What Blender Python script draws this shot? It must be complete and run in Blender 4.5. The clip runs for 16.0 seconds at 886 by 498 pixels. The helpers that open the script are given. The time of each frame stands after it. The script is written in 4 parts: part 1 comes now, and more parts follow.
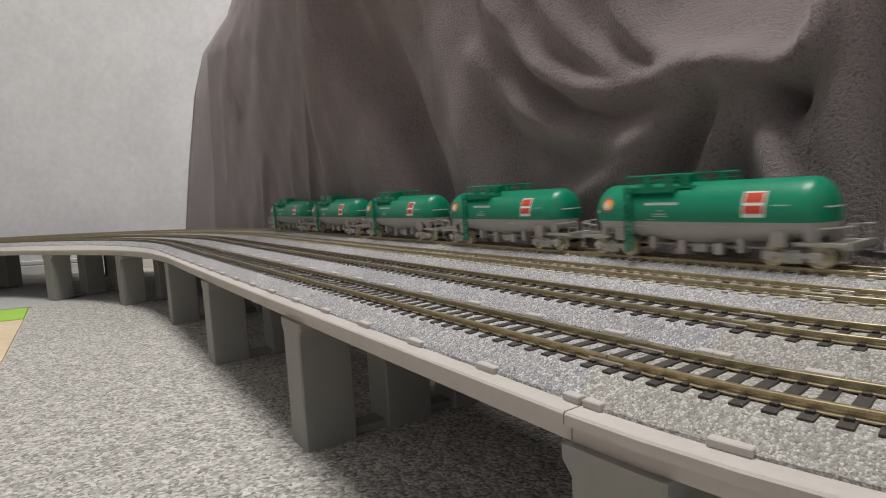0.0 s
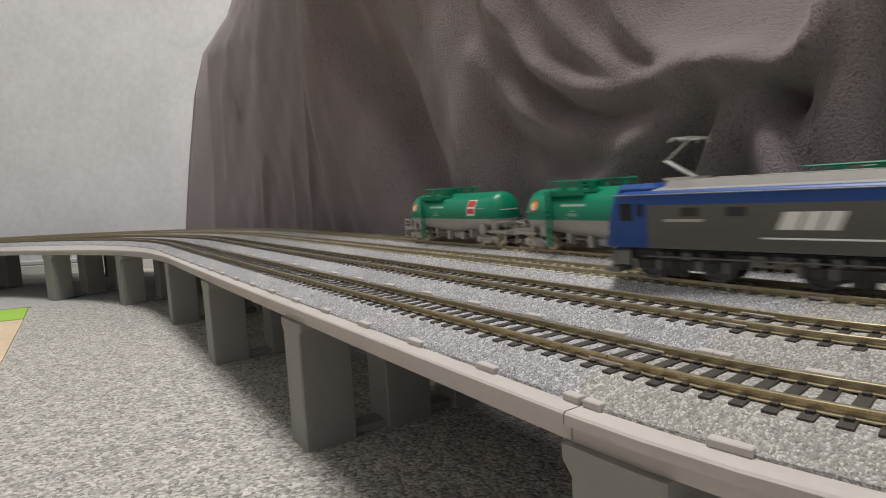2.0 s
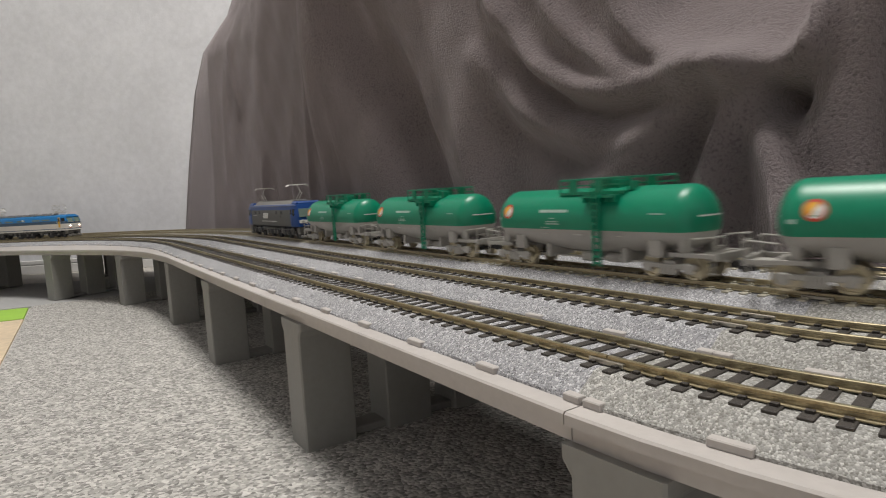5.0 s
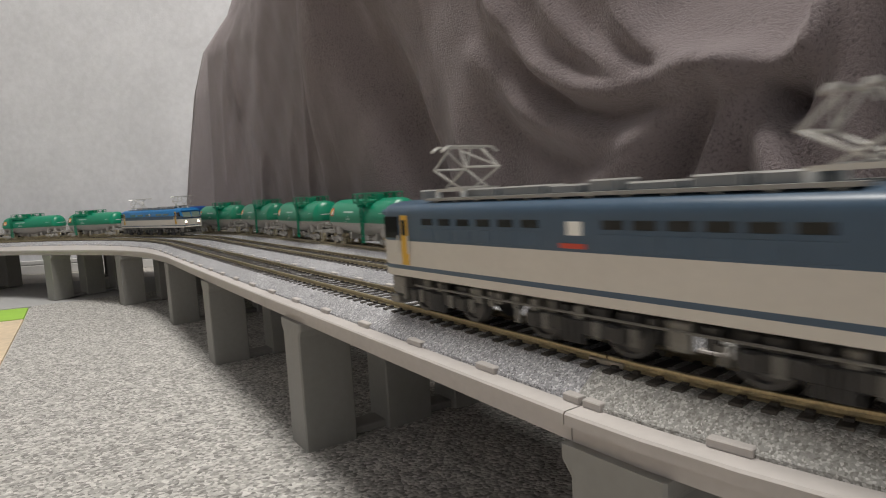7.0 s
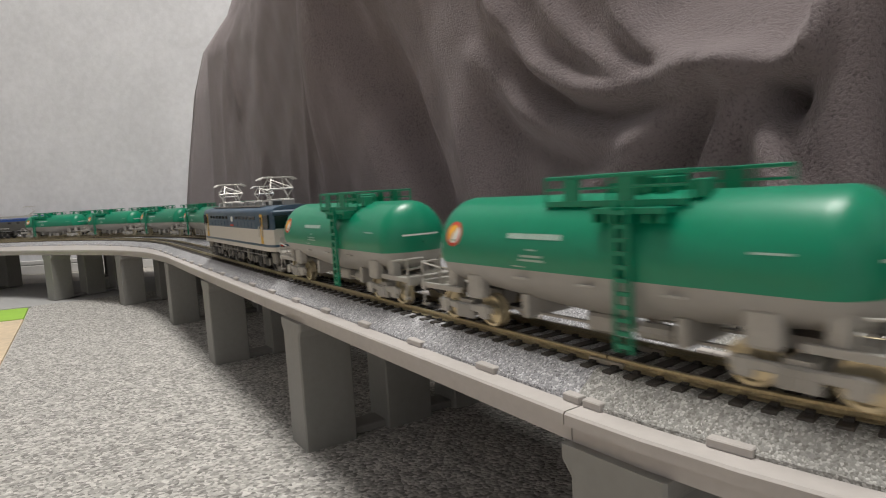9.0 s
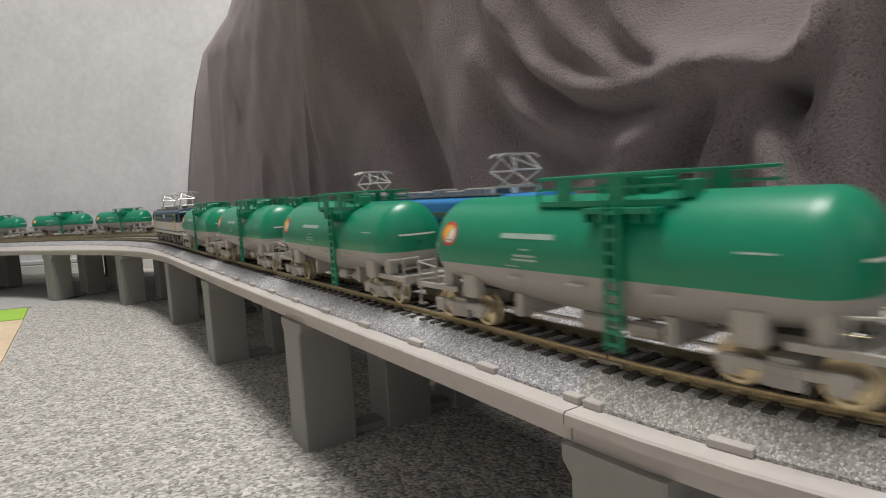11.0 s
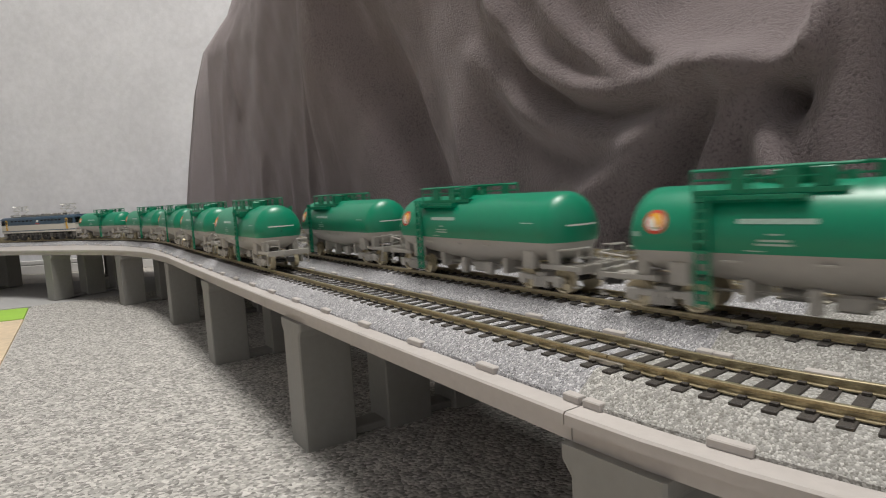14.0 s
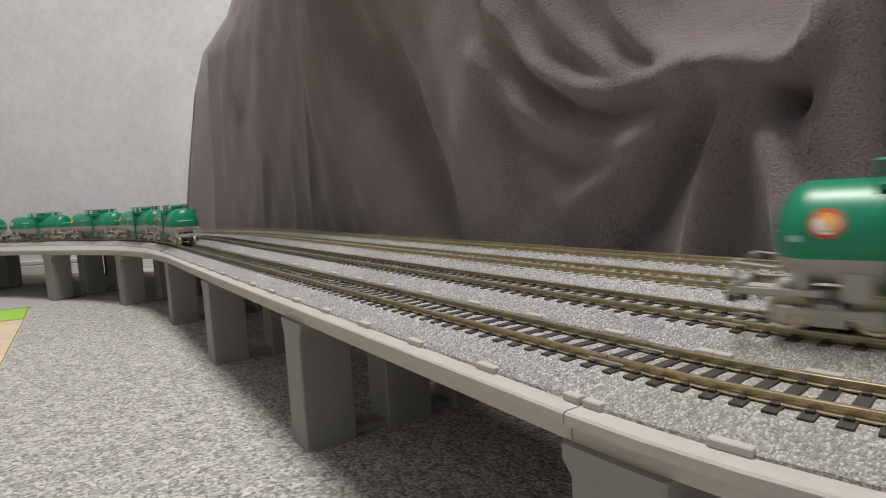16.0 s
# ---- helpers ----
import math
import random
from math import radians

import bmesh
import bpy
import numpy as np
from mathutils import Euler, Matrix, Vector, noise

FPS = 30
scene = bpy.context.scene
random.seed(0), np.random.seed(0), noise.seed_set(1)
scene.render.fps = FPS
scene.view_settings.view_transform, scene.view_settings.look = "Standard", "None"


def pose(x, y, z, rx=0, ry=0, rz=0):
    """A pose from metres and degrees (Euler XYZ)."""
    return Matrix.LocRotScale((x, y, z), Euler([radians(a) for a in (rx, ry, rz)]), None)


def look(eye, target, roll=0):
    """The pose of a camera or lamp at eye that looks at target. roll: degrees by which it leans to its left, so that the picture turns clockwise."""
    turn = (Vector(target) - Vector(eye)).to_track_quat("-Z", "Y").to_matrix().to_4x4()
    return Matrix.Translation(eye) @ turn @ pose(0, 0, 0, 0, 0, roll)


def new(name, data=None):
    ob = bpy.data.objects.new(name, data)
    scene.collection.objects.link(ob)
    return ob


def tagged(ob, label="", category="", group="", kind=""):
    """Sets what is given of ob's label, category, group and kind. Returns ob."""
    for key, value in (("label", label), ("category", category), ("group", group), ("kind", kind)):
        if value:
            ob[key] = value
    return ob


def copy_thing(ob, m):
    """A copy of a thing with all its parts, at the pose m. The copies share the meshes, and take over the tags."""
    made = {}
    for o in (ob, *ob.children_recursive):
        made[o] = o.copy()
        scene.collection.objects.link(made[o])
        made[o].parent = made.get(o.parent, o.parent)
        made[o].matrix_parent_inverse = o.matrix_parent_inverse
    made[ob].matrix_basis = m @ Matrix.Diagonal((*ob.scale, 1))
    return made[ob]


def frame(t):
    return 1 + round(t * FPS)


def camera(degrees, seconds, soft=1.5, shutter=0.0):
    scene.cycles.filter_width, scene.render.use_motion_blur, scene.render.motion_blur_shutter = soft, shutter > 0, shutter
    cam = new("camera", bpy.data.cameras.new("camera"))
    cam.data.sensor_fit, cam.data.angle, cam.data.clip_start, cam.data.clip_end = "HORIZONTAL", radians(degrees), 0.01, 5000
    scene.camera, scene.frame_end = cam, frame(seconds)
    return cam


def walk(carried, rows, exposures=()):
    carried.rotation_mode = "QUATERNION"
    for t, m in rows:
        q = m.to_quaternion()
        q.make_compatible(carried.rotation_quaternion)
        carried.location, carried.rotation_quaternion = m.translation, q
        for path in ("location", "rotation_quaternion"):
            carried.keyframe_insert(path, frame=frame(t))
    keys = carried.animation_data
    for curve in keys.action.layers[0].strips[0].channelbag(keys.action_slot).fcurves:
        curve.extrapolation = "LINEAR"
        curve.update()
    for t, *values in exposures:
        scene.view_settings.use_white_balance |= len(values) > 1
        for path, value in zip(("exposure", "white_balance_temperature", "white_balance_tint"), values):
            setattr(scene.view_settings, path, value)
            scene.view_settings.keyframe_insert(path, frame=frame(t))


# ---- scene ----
EYE_Z = 0.138
FOV = 73.62
cam = camera(FOV, 16.0, soft=1.1, shutter=0.5)
VIEW = look((0, 0, EYE_Z), (0, 1, EYE_Z - 0.0985), roll=-3.35)
walk(cam, [(0.0, VIEW), (16.0, VIEW)], exposures=[(0.0, 0.0), (4.0, 0.0), (9.0, 0.06), (12.5, 0.1), (16.0, 0.03)])

# ---------------------------------------------------------------- light
world = bpy.data.worlds.new("room_dark")
scene.world = world
world.use_nodes = True
world.node_tree.nodes["Background"].inputs[0].default_value = (0.9, 0.92, 1.0, 1)
world.node_tree.nodes["Background"].inputs[1].default_value = 0.02


def area_lamp(name, eye, target, size, watts, colour):
    data = bpy.data.lights.new(name, "AREA")
    data.shape, data.size, data.energy, data.color = "DISK", size, watts, colour
    ob = new(name, data)
    ob.matrix_world = look(eye, target)
    return ob


LAMP_AT = (0.02, 0.42, 2.28)
area_lamp("ceiling_lamp_light", LAMP_AT, (0.02, 0.42, 0.0), 0.7, 50.0, (1.0, 0.965, 0.91))


# ---------------------------------------------------------------- materials
def material(name, colour, rough=0.5, metal=0.0, vary=0.12, scale=60.0, bump=0.0, bump_scale=400.0, detail=4.0, spec=0.5, coat=0.0, island=False):
    m = bpy.data.materials.new(name)
    m.use_nodes = True
    nt = m.node_tree
    b = nt.nodes["Principled BSDF"]
    b.inputs["Roughness"].default_value = rough
    b.inputs["Metallic"].default_value = metal
    b.inputs["Specular IOR Level"].default_value = spec
    b.inputs["Coat Weight"].default_value = coat
    tc = nt.nodes.new("ShaderNodeTexCoord")
    n1 = nt.nodes.new("ShaderNodeTexNoise")
    n1.inputs["Scale"].default_value, n1.inputs["Detail"].default_value = scale, detail
    nt.links.new(tc.outputs["Object"], n1.inputs["Vector"])
    n2 = nt.nodes.new("ShaderNodeTexNoise")
    n2.inputs["Scale"].default_value, n2.inputs["Detail"].default_value = scale * 9, 2.0
    nt.links.new(tc.outputs["Object"], n2.inputs["Vector"])
    add = nt.nodes.new("ShaderNodeMath")
    add.operation = "ADD"
    nt.links.new(n1.outputs["Fac"], add.inputs[0])
    nt.links.new(n2.outputs["Fac"], add.inputs[1])
    ramp = nt.nodes.new("ShaderNodeMapRange")
    ramp.inputs["From Min"].default_value, ramp.inputs["From Max"].default_value = 0.7, 1.3
    ramp.inputs["To Min"].default_value, ramp.inputs["To Max"].default_value = 1 - vary, 1 + vary
    nt.links.new(add.outputs[0], ramp.inputs["Value"])
    mul = nt.nodes.new("ShaderNodeVectorMath")
    mul.operation = "SCALE"
    mul.inputs[0].default_value = colour
    last = ramp.outputs[0]
    if island:
        info = nt.nodes.new("ShaderNodeObjectInfo")
        mr = nt.nodes.new("ShaderNodeMapRange")
        mr.inputs["To Min"].default_value, mr.inputs["To Max"].default_value = 0.8, 1.2
        nt.links.new(info.outputs["Random"], mr.inputs["Value"])
        mm = nt.nodes.new("ShaderNodeMath")
        mm.operation = "MULTIPLY"
        nt.links.new(last, mm.inputs[0])
        nt.links.new(mr.outputs[0], mm.inputs[1])
        last = mm.outputs[0]
    nt.links.new(last, mul.inputs["Scale"])
    nt.links.new(mul.outputs[0], b.inputs["Base Color"])
    rr = nt.nodes.new("ShaderNodeMapRange")
    rr.inputs["To Min"].default_value, rr.inputs["To Max"].default_value = max(0.02, rough - 0.08), min(1, rough + 0.08)
    nt.links.new(n1.outputs["Fac"], rr.inputs["Value"])
    nt.links.new(rr.outputs[0], b.inputs["Roughness"])
    if bump:
        nb = nt.nodes.new("ShaderNodeTexNoise")
        nb.inputs["Scale"].default_value, nb.inputs["Detail"].default_value = bump_scale, 3.0
        nt.links.new(tc.outputs["Object"], nb.inputs["Vector"])
        bn = nt.nodes.new("ShaderNodeBump")
        bn.inputs["Strength"].default_value, bn.inputs["Distance"].default_value = bump, 0.0006
        nt.links.new(nb.outputs["Fac"], bn.inputs["Height"])
        nt.links.new(bn.outputs[0], b.inputs["Normal"])
    return m


def speckled(name, stops, scale, rough=0.8, bump=0.5, distance=0.0006, blotch=0.12, stretch=(1, 1, 1), blotch_scale=14.0):
    """Grains of several colours: one random tone per Voronoi cell."""
    m = bpy.data.materials.new(name)
    m.use_nodes = True
    nt = m.node_tree
    b = nt.nodes["Principled BSDF"]
    b.inputs["Roughness"].default_value = rough
    tc = nt.nodes.new("ShaderNodeTexCoord")
    mp = nt.nodes.new("ShaderNodeMapping")
    mp.inputs["Scale"].default_value = stretch
    nt.links.new(tc.outputs["Object"], mp.inputs["Vector"])
    v = nt.nodes.new("ShaderNodeTexVoronoi")
    v.inputs["Scale"].default_value = scale
    nt.links.new(mp.outputs[0], v.inputs["Vector"])
    sep = nt.nodes.new("ShaderNodeSeparateColor")
    nt.links.new(v.outputs["Color"], sep.inputs[0])
    cr = nt.nodes.new("ShaderNodeValToRGB")
    while len(cr.color_ramp.elements) < len(stops):
        cr.color_ramp.elements.new(0.5)
    for e, (p, c) in zip(cr.color_ramp.elements, stops):
        e.position, e.color = p, (*c, 1)
    nt.links.new(sep.outputs[0], cr.inputs[0])
    n = nt.nodes.new("ShaderNodeTexNoise")
    n.inputs["Scale"].default_value = blotch_scale
    n.inputs["Detail"].default_value = 5.0
    nt.links.new(tc.outputs["Object"], n.inputs["Vector"])
    mr = nt.nodes.new("ShaderNodeMapRange")
    mr.inputs["From Min"].default_value, mr.inputs["From Max"].default_value = 0.3, 0.7
    mr.inputs["To Min"].default_value, mr.inputs["To Max"].default_value = 1 - blotch, 1 + blotch
    nt.links.new(n.outputs["Fac"], mr.inputs["Value"])
    sc = nt.nodes.new("ShaderNodeVectorMath")
    sc.operation = "SCALE"
    nt.links.new(cr.outputs[0], sc.inputs[0])
    nt.links.new(mr.outputs[0], sc.inputs["Scale"])
    nt.links.new(sc.outputs[0], b.inputs["Base Color"])
    bn = nt.nodes.new("ShaderNodeBump")
    bn.inputs["Strength"].default_value, bn.inputs["Distance"].default_value = bump, distance
    bn.invert = True
    nt.links.new(v.outputs["Distance"], bn.inputs["Height"])
    nt.links.new(bn.outputs[0], b.inputs["Normal"])
    return m


M = {}
M["ballast"] = speckled("grey_ballast", [(0.0, (0.13, 0.13, 0.135)), (0.2, (0.27, 0.27, 0.285)), (0.7, (0.355, 0.355, 0.37)), (0.93, (0.60, 0.60, 0.62))], 1900, bump=0.5, distance=0.0005)
M["ballast_old"] = speckled("weathered_ballast", [(0.0, (0.19, 0.185, 0.165)), (0.25, (0.27, 0.265, 0.25)), (0.7, (0.36, 0.355, 0.335)), (0.95, (0.54, 0.53, 0.51))], 1900, bump=0.5, distance=0.0005)
M["deck"] = material("grey_viaduct_plastic", (0.47, 0.44, 0.42), 0.55, vary=0.05, scale=30, bump=0.08, bump_scale=900)
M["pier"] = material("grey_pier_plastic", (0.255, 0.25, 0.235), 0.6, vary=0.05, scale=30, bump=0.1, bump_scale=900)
M["sleeper"] = material("dark_brown_sleeper", (0.045, 0.039, 0.034), 0.6, vary=0.25, scale=300, bump=0.4, bump_scale=2500, island=True)
M["rail_side"] = material("brown_rail", (0.38, 0.325, 0.21), 0.35, 0.7, vary=0.2, scale=150)
M["wall"] = material("white_wallpaper", (0.675, 0.68, 0.71), 0.9, vary=0.07, scale=9, bump=0.35, bump_scale=260)
M["trim"] = material("white_trim", (0.68, 0.67, 0.66), 0.5, vary=0.04, scale=20)
M["ceiling"] = material("white_ceiling", (0.75, 0.75, 0.74), 0.9, vary=0.03, scale=10)


# ---------------------------------------------------------------- mesh helpers
def mesh_of(name, bm, mat, smooth=False):
    me = bpy.data.meshes.new(name)
    bm.normal_update()
    bm.to_mesh(me)
    bm.free()
    for m in (mat if isinstance(mat, (list, tuple)) else [mat]):
        me.materials.append(m)
    if smooth:
        for p in me.polygons:
            p.use_smooth = True
        me.set_sharp_from_angle(angle=radians(35))
    return me


def part(name, bm, mat, parent=None, label="", smooth=False, at=None):
    ob = new(name, mesh_of(name, bm, mat, smooth))
    if parent is not None:
        ob.parent = parent
    if at is not None:
        ob.matrix_basis = at
    if label:
        ob["label"] = label
    return ob


def put_box(bm, x0, x1, y0, y1, z0, z1, mat=0, bevel=0.0):
    vs = [bm.verts.new((x, y, z)) for x in (x0, x1) for y in (y0, y1) for z in (z0, z1)]
    idx = ((0, 1, 3, 2), (4, 6, 7, 5), (0, 4, 5, 1), (2, 3, 7, 6), (0, 2, 6, 4), (1, 5, 7, 3))
    fs = [bm.faces.new([vs[i] for i in f]) for f in idx]
    for f in fs:
        f.material_index = mat
    if bevel:
        es = list({e for f in fs for e in f.edges})
        r = bmesh.ops.bevel(bm, geom=es, offset=bevel, segments=1, affect="EDGES")
        for f in r["faces"]:
            f.material_index = mat
    return fs


def box(x0, x1, y0, y1, z0, z1, bevel=0.0):
    bm = bmesh.new()
    put_box(bm, x0, x1, y0, y1, z0, z1, 0, bevel)
    return bm


def put_tube(bm, a, b, r, seg=6, mat=0, r2=None):
    a, b = Vector(a), Vector(b)
    q = (b - a).to_track_quat("Z", "Y")
    rings = []
    for p, rad in ((a, r), (b, r if r2 is None else r2)):
        rings.append([bm.verts.new(p + q @ Vector((rad * math.cos(t), rad * math.sin(t), 0))) for t in (2 * math.pi * i / seg for i in range(seg))])
    for i in range(seg):
        j = (i + 1) % seg
        bm.faces.new((rings[0][i], rings[0][j], rings[1][j], rings[1][i])).material_index = mat
    bm.faces.new(rings[0][::-1]).material_index = mat
    bm.faces.new(rings[1]).material_index = mat


def loft(bm, rings, closed=True, caps=True, mat=0):
    vs = [[bm.verts.new(p) for p in r] for r in rings]
    n = len(rings[0])
    for a, b in zip(vs[:-1], vs[1:]):
        for i in range(n if closed else n - 1):
            j = (i + 1) % n
            f = bm.faces.new((a[i], a[j], b[j], b[i]))
            f.material_index = mat
    if caps:
        bm.faces.new(vs[0][::-1]).material_index = mat
        bm.faces.new(vs[-1]).material_index = mat
    return vs


# ---------------------------------------------------------------- line of the tracks
P0, PHI = (0.05086, 0.16376), 0.58238
K_NEAR, K_MID, K_CURVE = -3.55815, -0.02366, 1.18788
S_NEAR, S_CURVE = -0.09, 0.72846
OFFSETS = (0.0, 0.05993, 0.11991, 0.18002)
RAIL_Z = EYE_Z - 0.04755
S_MIN, S_MAX = -1.75, 3.0


def arc(p, th, k, ds):
    if abs(k) < 1e-9:
        return (p[0] - math.sin(th) * ds, p[1] + math.cos(th) * ds), th
    t2 = th + k * ds
    return (p[0] + (math.cos(t2) - math.cos(th)) / k, p[1] + (math.sin(t2) - math.sin(th)) / k), t2


S_END = S_CURVE + math.pi / K_CURVE
P_NEAR, T_NEAR = arc(P0, PHI, K_NEAR, S_NEAR)
P_CURVE, T_CURVE = arc(P0, PHI, K_MID, S_CURVE)


def line(s):
    """Place and heading of the first track's middle at s metres along it."""
    if s < S_NEAR:
        return arc(P_NEAR, T_NEAR, 0.0, s - S_NEAR)
    if s < 0:
        return arc(P0, PHI, K_NEAR, s)
    if s < S_CURVE:
        return arc(P0, PHI, K_MID, s)
    if s < S_END:
        return arc(P_CURVE, T_CURVE, K_CURVE, s - S_CURVE)
    p, th = arc(P_CURVE, T_CURVE, K_CURVE, S_END - S_CURVE)
    return arc(p, th, 0.0, s - S_END)


def spot(s, o, z=0.0):
    (x, y), th = line(s)
    return Vector((x + o * math.cos(th), y + o * math.sin(th), z))


def length_at(s, o):
    """Arc length of the line that runs o metres to the side."""
    u = s
    if s < S_NEAR:
        u = S_NEAR * (1 + K_NEAR * o) + (s - S_NEAR)
    elif s < 0:
        u = s * (1 + K_NEAR * o)
    elif s < S_CURVE:
        u = s * (1 + K_MID * o)
    else:
        u = S_CURVE * (1 + K_MID * o) + (min(s, S_END) - S_CURVE) * (1 + K_CURVE * o) + max(0.0, s - S_END)
    return u


SS = np.linspace(-5.0, 4.5, 3801)
LENGTHS = {o: np.array([length_at(s, o) for s in SS]) for o in OFFSETS}


def s_of(u, o):
    return float(np.interp(u, LENGTHS[o], SS))


def frame_at(s, o, z):
    """A pose with x along the track towards the far end, y to its left, z up."""
    p = spot(s, o, z)
    th = line(s)[1]
    return Matrix.Translation(p) @ Matrix.Rotation(th + math.pi / 2, 4, "Z")


def steps(a, b, d):
    n = max(1, round((b - a) / d))
    return [a + (b - a) * i / n for i in range(n + 1)]


def sweep(bm, s0, s1, ds, profile, mat=0, caps=True):
    """profile: (offset, z) pairs, counter-clockwise seen along the track."""
    rings = [[spot(s, o, z) for o, z in profile] for s in steps(s0, s1, ds)]
    loft(bm, rings, True, caps, mat)


# ---------------------------------------------------------------- room
def room():
    x0, x1, y0, y1, zc = -2.5, 1.5, -1.6, 1.425, 2.4
    t = 0.1
    tagged(part("floor", box(x0 - t, x1 + t, y0 - t, y1 + t, -0.06, -0.004), M["floor_board"]), "pale worn floor under the carpet and mats", "floor", kind="structure")
    # ceiling and all walls but the north are unseen, added to bounce light
    tagged(part("ceiling", box(x0 - t, x1 + t, y0 - t, y1 + t, zc, zc + 0.1), M["ceiling"]), "plain white ceiling, out of view, bounces the lamp light", "ceiling", kind="structure")
    for nm, b in (("wall_north", (x0 - t, x1 + t, y1, y1 + t)), ("wall_south", (x0 - t, x1 + t, y0 - t, y0)), ("wall_west", (x0 - t, x0, y0, y1)), ("wall_east", (x1, x1 + t, y0, y1))):
        tagged(part(nm, box(*b, -0.004, zc), M["wall"]), "pale grey-white embossed wallpaper wall", "wall", kind="structure")
    bm = bmesh.new()
    put_box(bm, x0, x1, y1 - 0.013, y1 - 0.0005, -0.004, 0.0160, 0, 0.001)
    put_box(bm, x0, x1, y1 - 0.007, y1 - 0.0005, 0.0160, 0.0185)
    put_box(bm, x0, x1, y1 - 0.011, y1 - 0.0005, 0.0185, 0.0275, 0, 0.001)
    tagged(part("baseboard", bm, M["trim"]), "white moulded baseboard along the wall", "baseboard", kind="structure")


# ---------------------------------------------------------------- viaduct and track
DECK_TOP = RAIL_Z - 0.0100


def shoulder(s):
    """Extra width of the front deck on the inside of the bend."""
    return float(np.interp(s, [0.64, 0.75, 0.86, 0.96, 1.06, 1.25], [0.0, 0.008, 0.024, 0.045, 0.064, 0.072]))


def viaduct(o0, o1, tracks, label):
    """A double-track deck with its blocks and piers."""
    v = tagged(new("viaduct"), label, "viaduct", group="model railway viaducts")
    top, lip, mid = DECK_TOP, DECK_TOP - 0.0034, DECK_TOP - 0.0085
    cuts = [S_MIN, -0.26, -0.0027, 0.259, 0.521, 0.783, 1.045, 1.30, 1.56, 1.82, 2.08, 2.34, 2.60, 2.80, S_MAX]
    for a, b in zip(cuts[:-1], cuts[1:]):
        bm = bmesh.new()
        c = 0.0006
        prof = [(o0 + c, top), (o0, top - c), (o0, lip), (o0 + 0.0028, lip - 0.0006), (o0 + 0.0028, mid), (o1 - 0.0028, mid), (o1 - 0.0028, lip - 0.0006), (o1, lip), (o1, top - c), (o1 - c, top)]
        inner = 0 if o0 > 0 else 5
        rings = [[spot(s, o - (shoulder(s) if i < inner else 0.0), z) for i, (o, z) in enumerate(prof)][::-1] for s in steps(a + 0.0002, b - 0.0002, 0.02)]
        loft(bm, rings)
        bmesh.ops.recalc_face_normals(bm, faces=bm.faces)
        part("deck", bm, M["deck"], v, smooth=False)
    blk = mesh_of("clip_block", box(-0.0048, 0.0048, -0.0025, 0.0025, 0, 0.0022, 0.0003), M["deck"])
    sides = [c + d for c in tracks for d in (-0.0208, 0.0208)]
    nb = int((S_MAX - 0.05) / 0.0438)
    for i in range(-4, nb):
        s = 0.0375 + i * 0.0438 if i >= 0 else -0.0385 + (i + 2) * 0.0438
        for o in sides:
            if i == -1:
                continue
            b = new("clip_block", blk)
            b.parent = v
            b.matrix_basis = frame_at(s, o, top - 0.0001)
    for s in (-0.0062, 0.0004):
        for o in sides:
            b = new("clip_block", blk)
            b.parent = v
            b.matrix_basis = frame_at(s, o, top - 0.0001) @ Matrix.Diagonal((0.6, 1, 1, 1))
    return v


def pier_mesh(w):
    """A leg with chamfered corners and a flared head; x along the track, y across."""
    bm = bmesh.new()
    h = DECK_TOP - 0.0085
    hx, hy, c = 0.0122, w / 2, 0.0008
    rings = []
    for z, fx in ((0.0, 0.0), (h - 0.008, 0.0), (h - 0.004, 0.003), (h, 0.003)):
        x, y = hx + fx, hy
        rings.append([(-x, -y + c, z), (-x + c, -y, z), (x - c, -y, z), (x, -y + c, z), (x, y - c, z), (x - c, y, z), (-x + c, y, z), (-x, y - c, z)])
    loft(bm, rings)
    return mesh_of("leg", bm, M["pier"])


def piers(o0):
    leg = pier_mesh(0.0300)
    for s in (-1.70, -1.48, -1.26, -1.06, -0.85, -0.63, -0.42, -0.22, -0.0150, 0.2065, 0.4285, 0.6465, 0.868, 1.070, *((1.37, 1.59) if o0 < 0 else (1.27, 1.585)), 1.80, 2.01, 2.22, 2.43, 2.64, 2.85):
        base = tagged(new("viaduct_pier"), "grey plastic three-legged viaduct pier on the carpet", "pier", group="viaduct piers")
        base.matrix_basis = frame_at(s, o0 - (shoulder(s) if o0 < 0 else 0.0), 0.0)
        for d in (0.0150, 0.0655, 0.1130):
            ob = new("leg", leg)
            ob.parent = base
            ob.matrix_basis = Matrix.Translation((0, -d, 0))
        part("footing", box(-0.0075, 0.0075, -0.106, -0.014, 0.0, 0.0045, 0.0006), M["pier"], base)


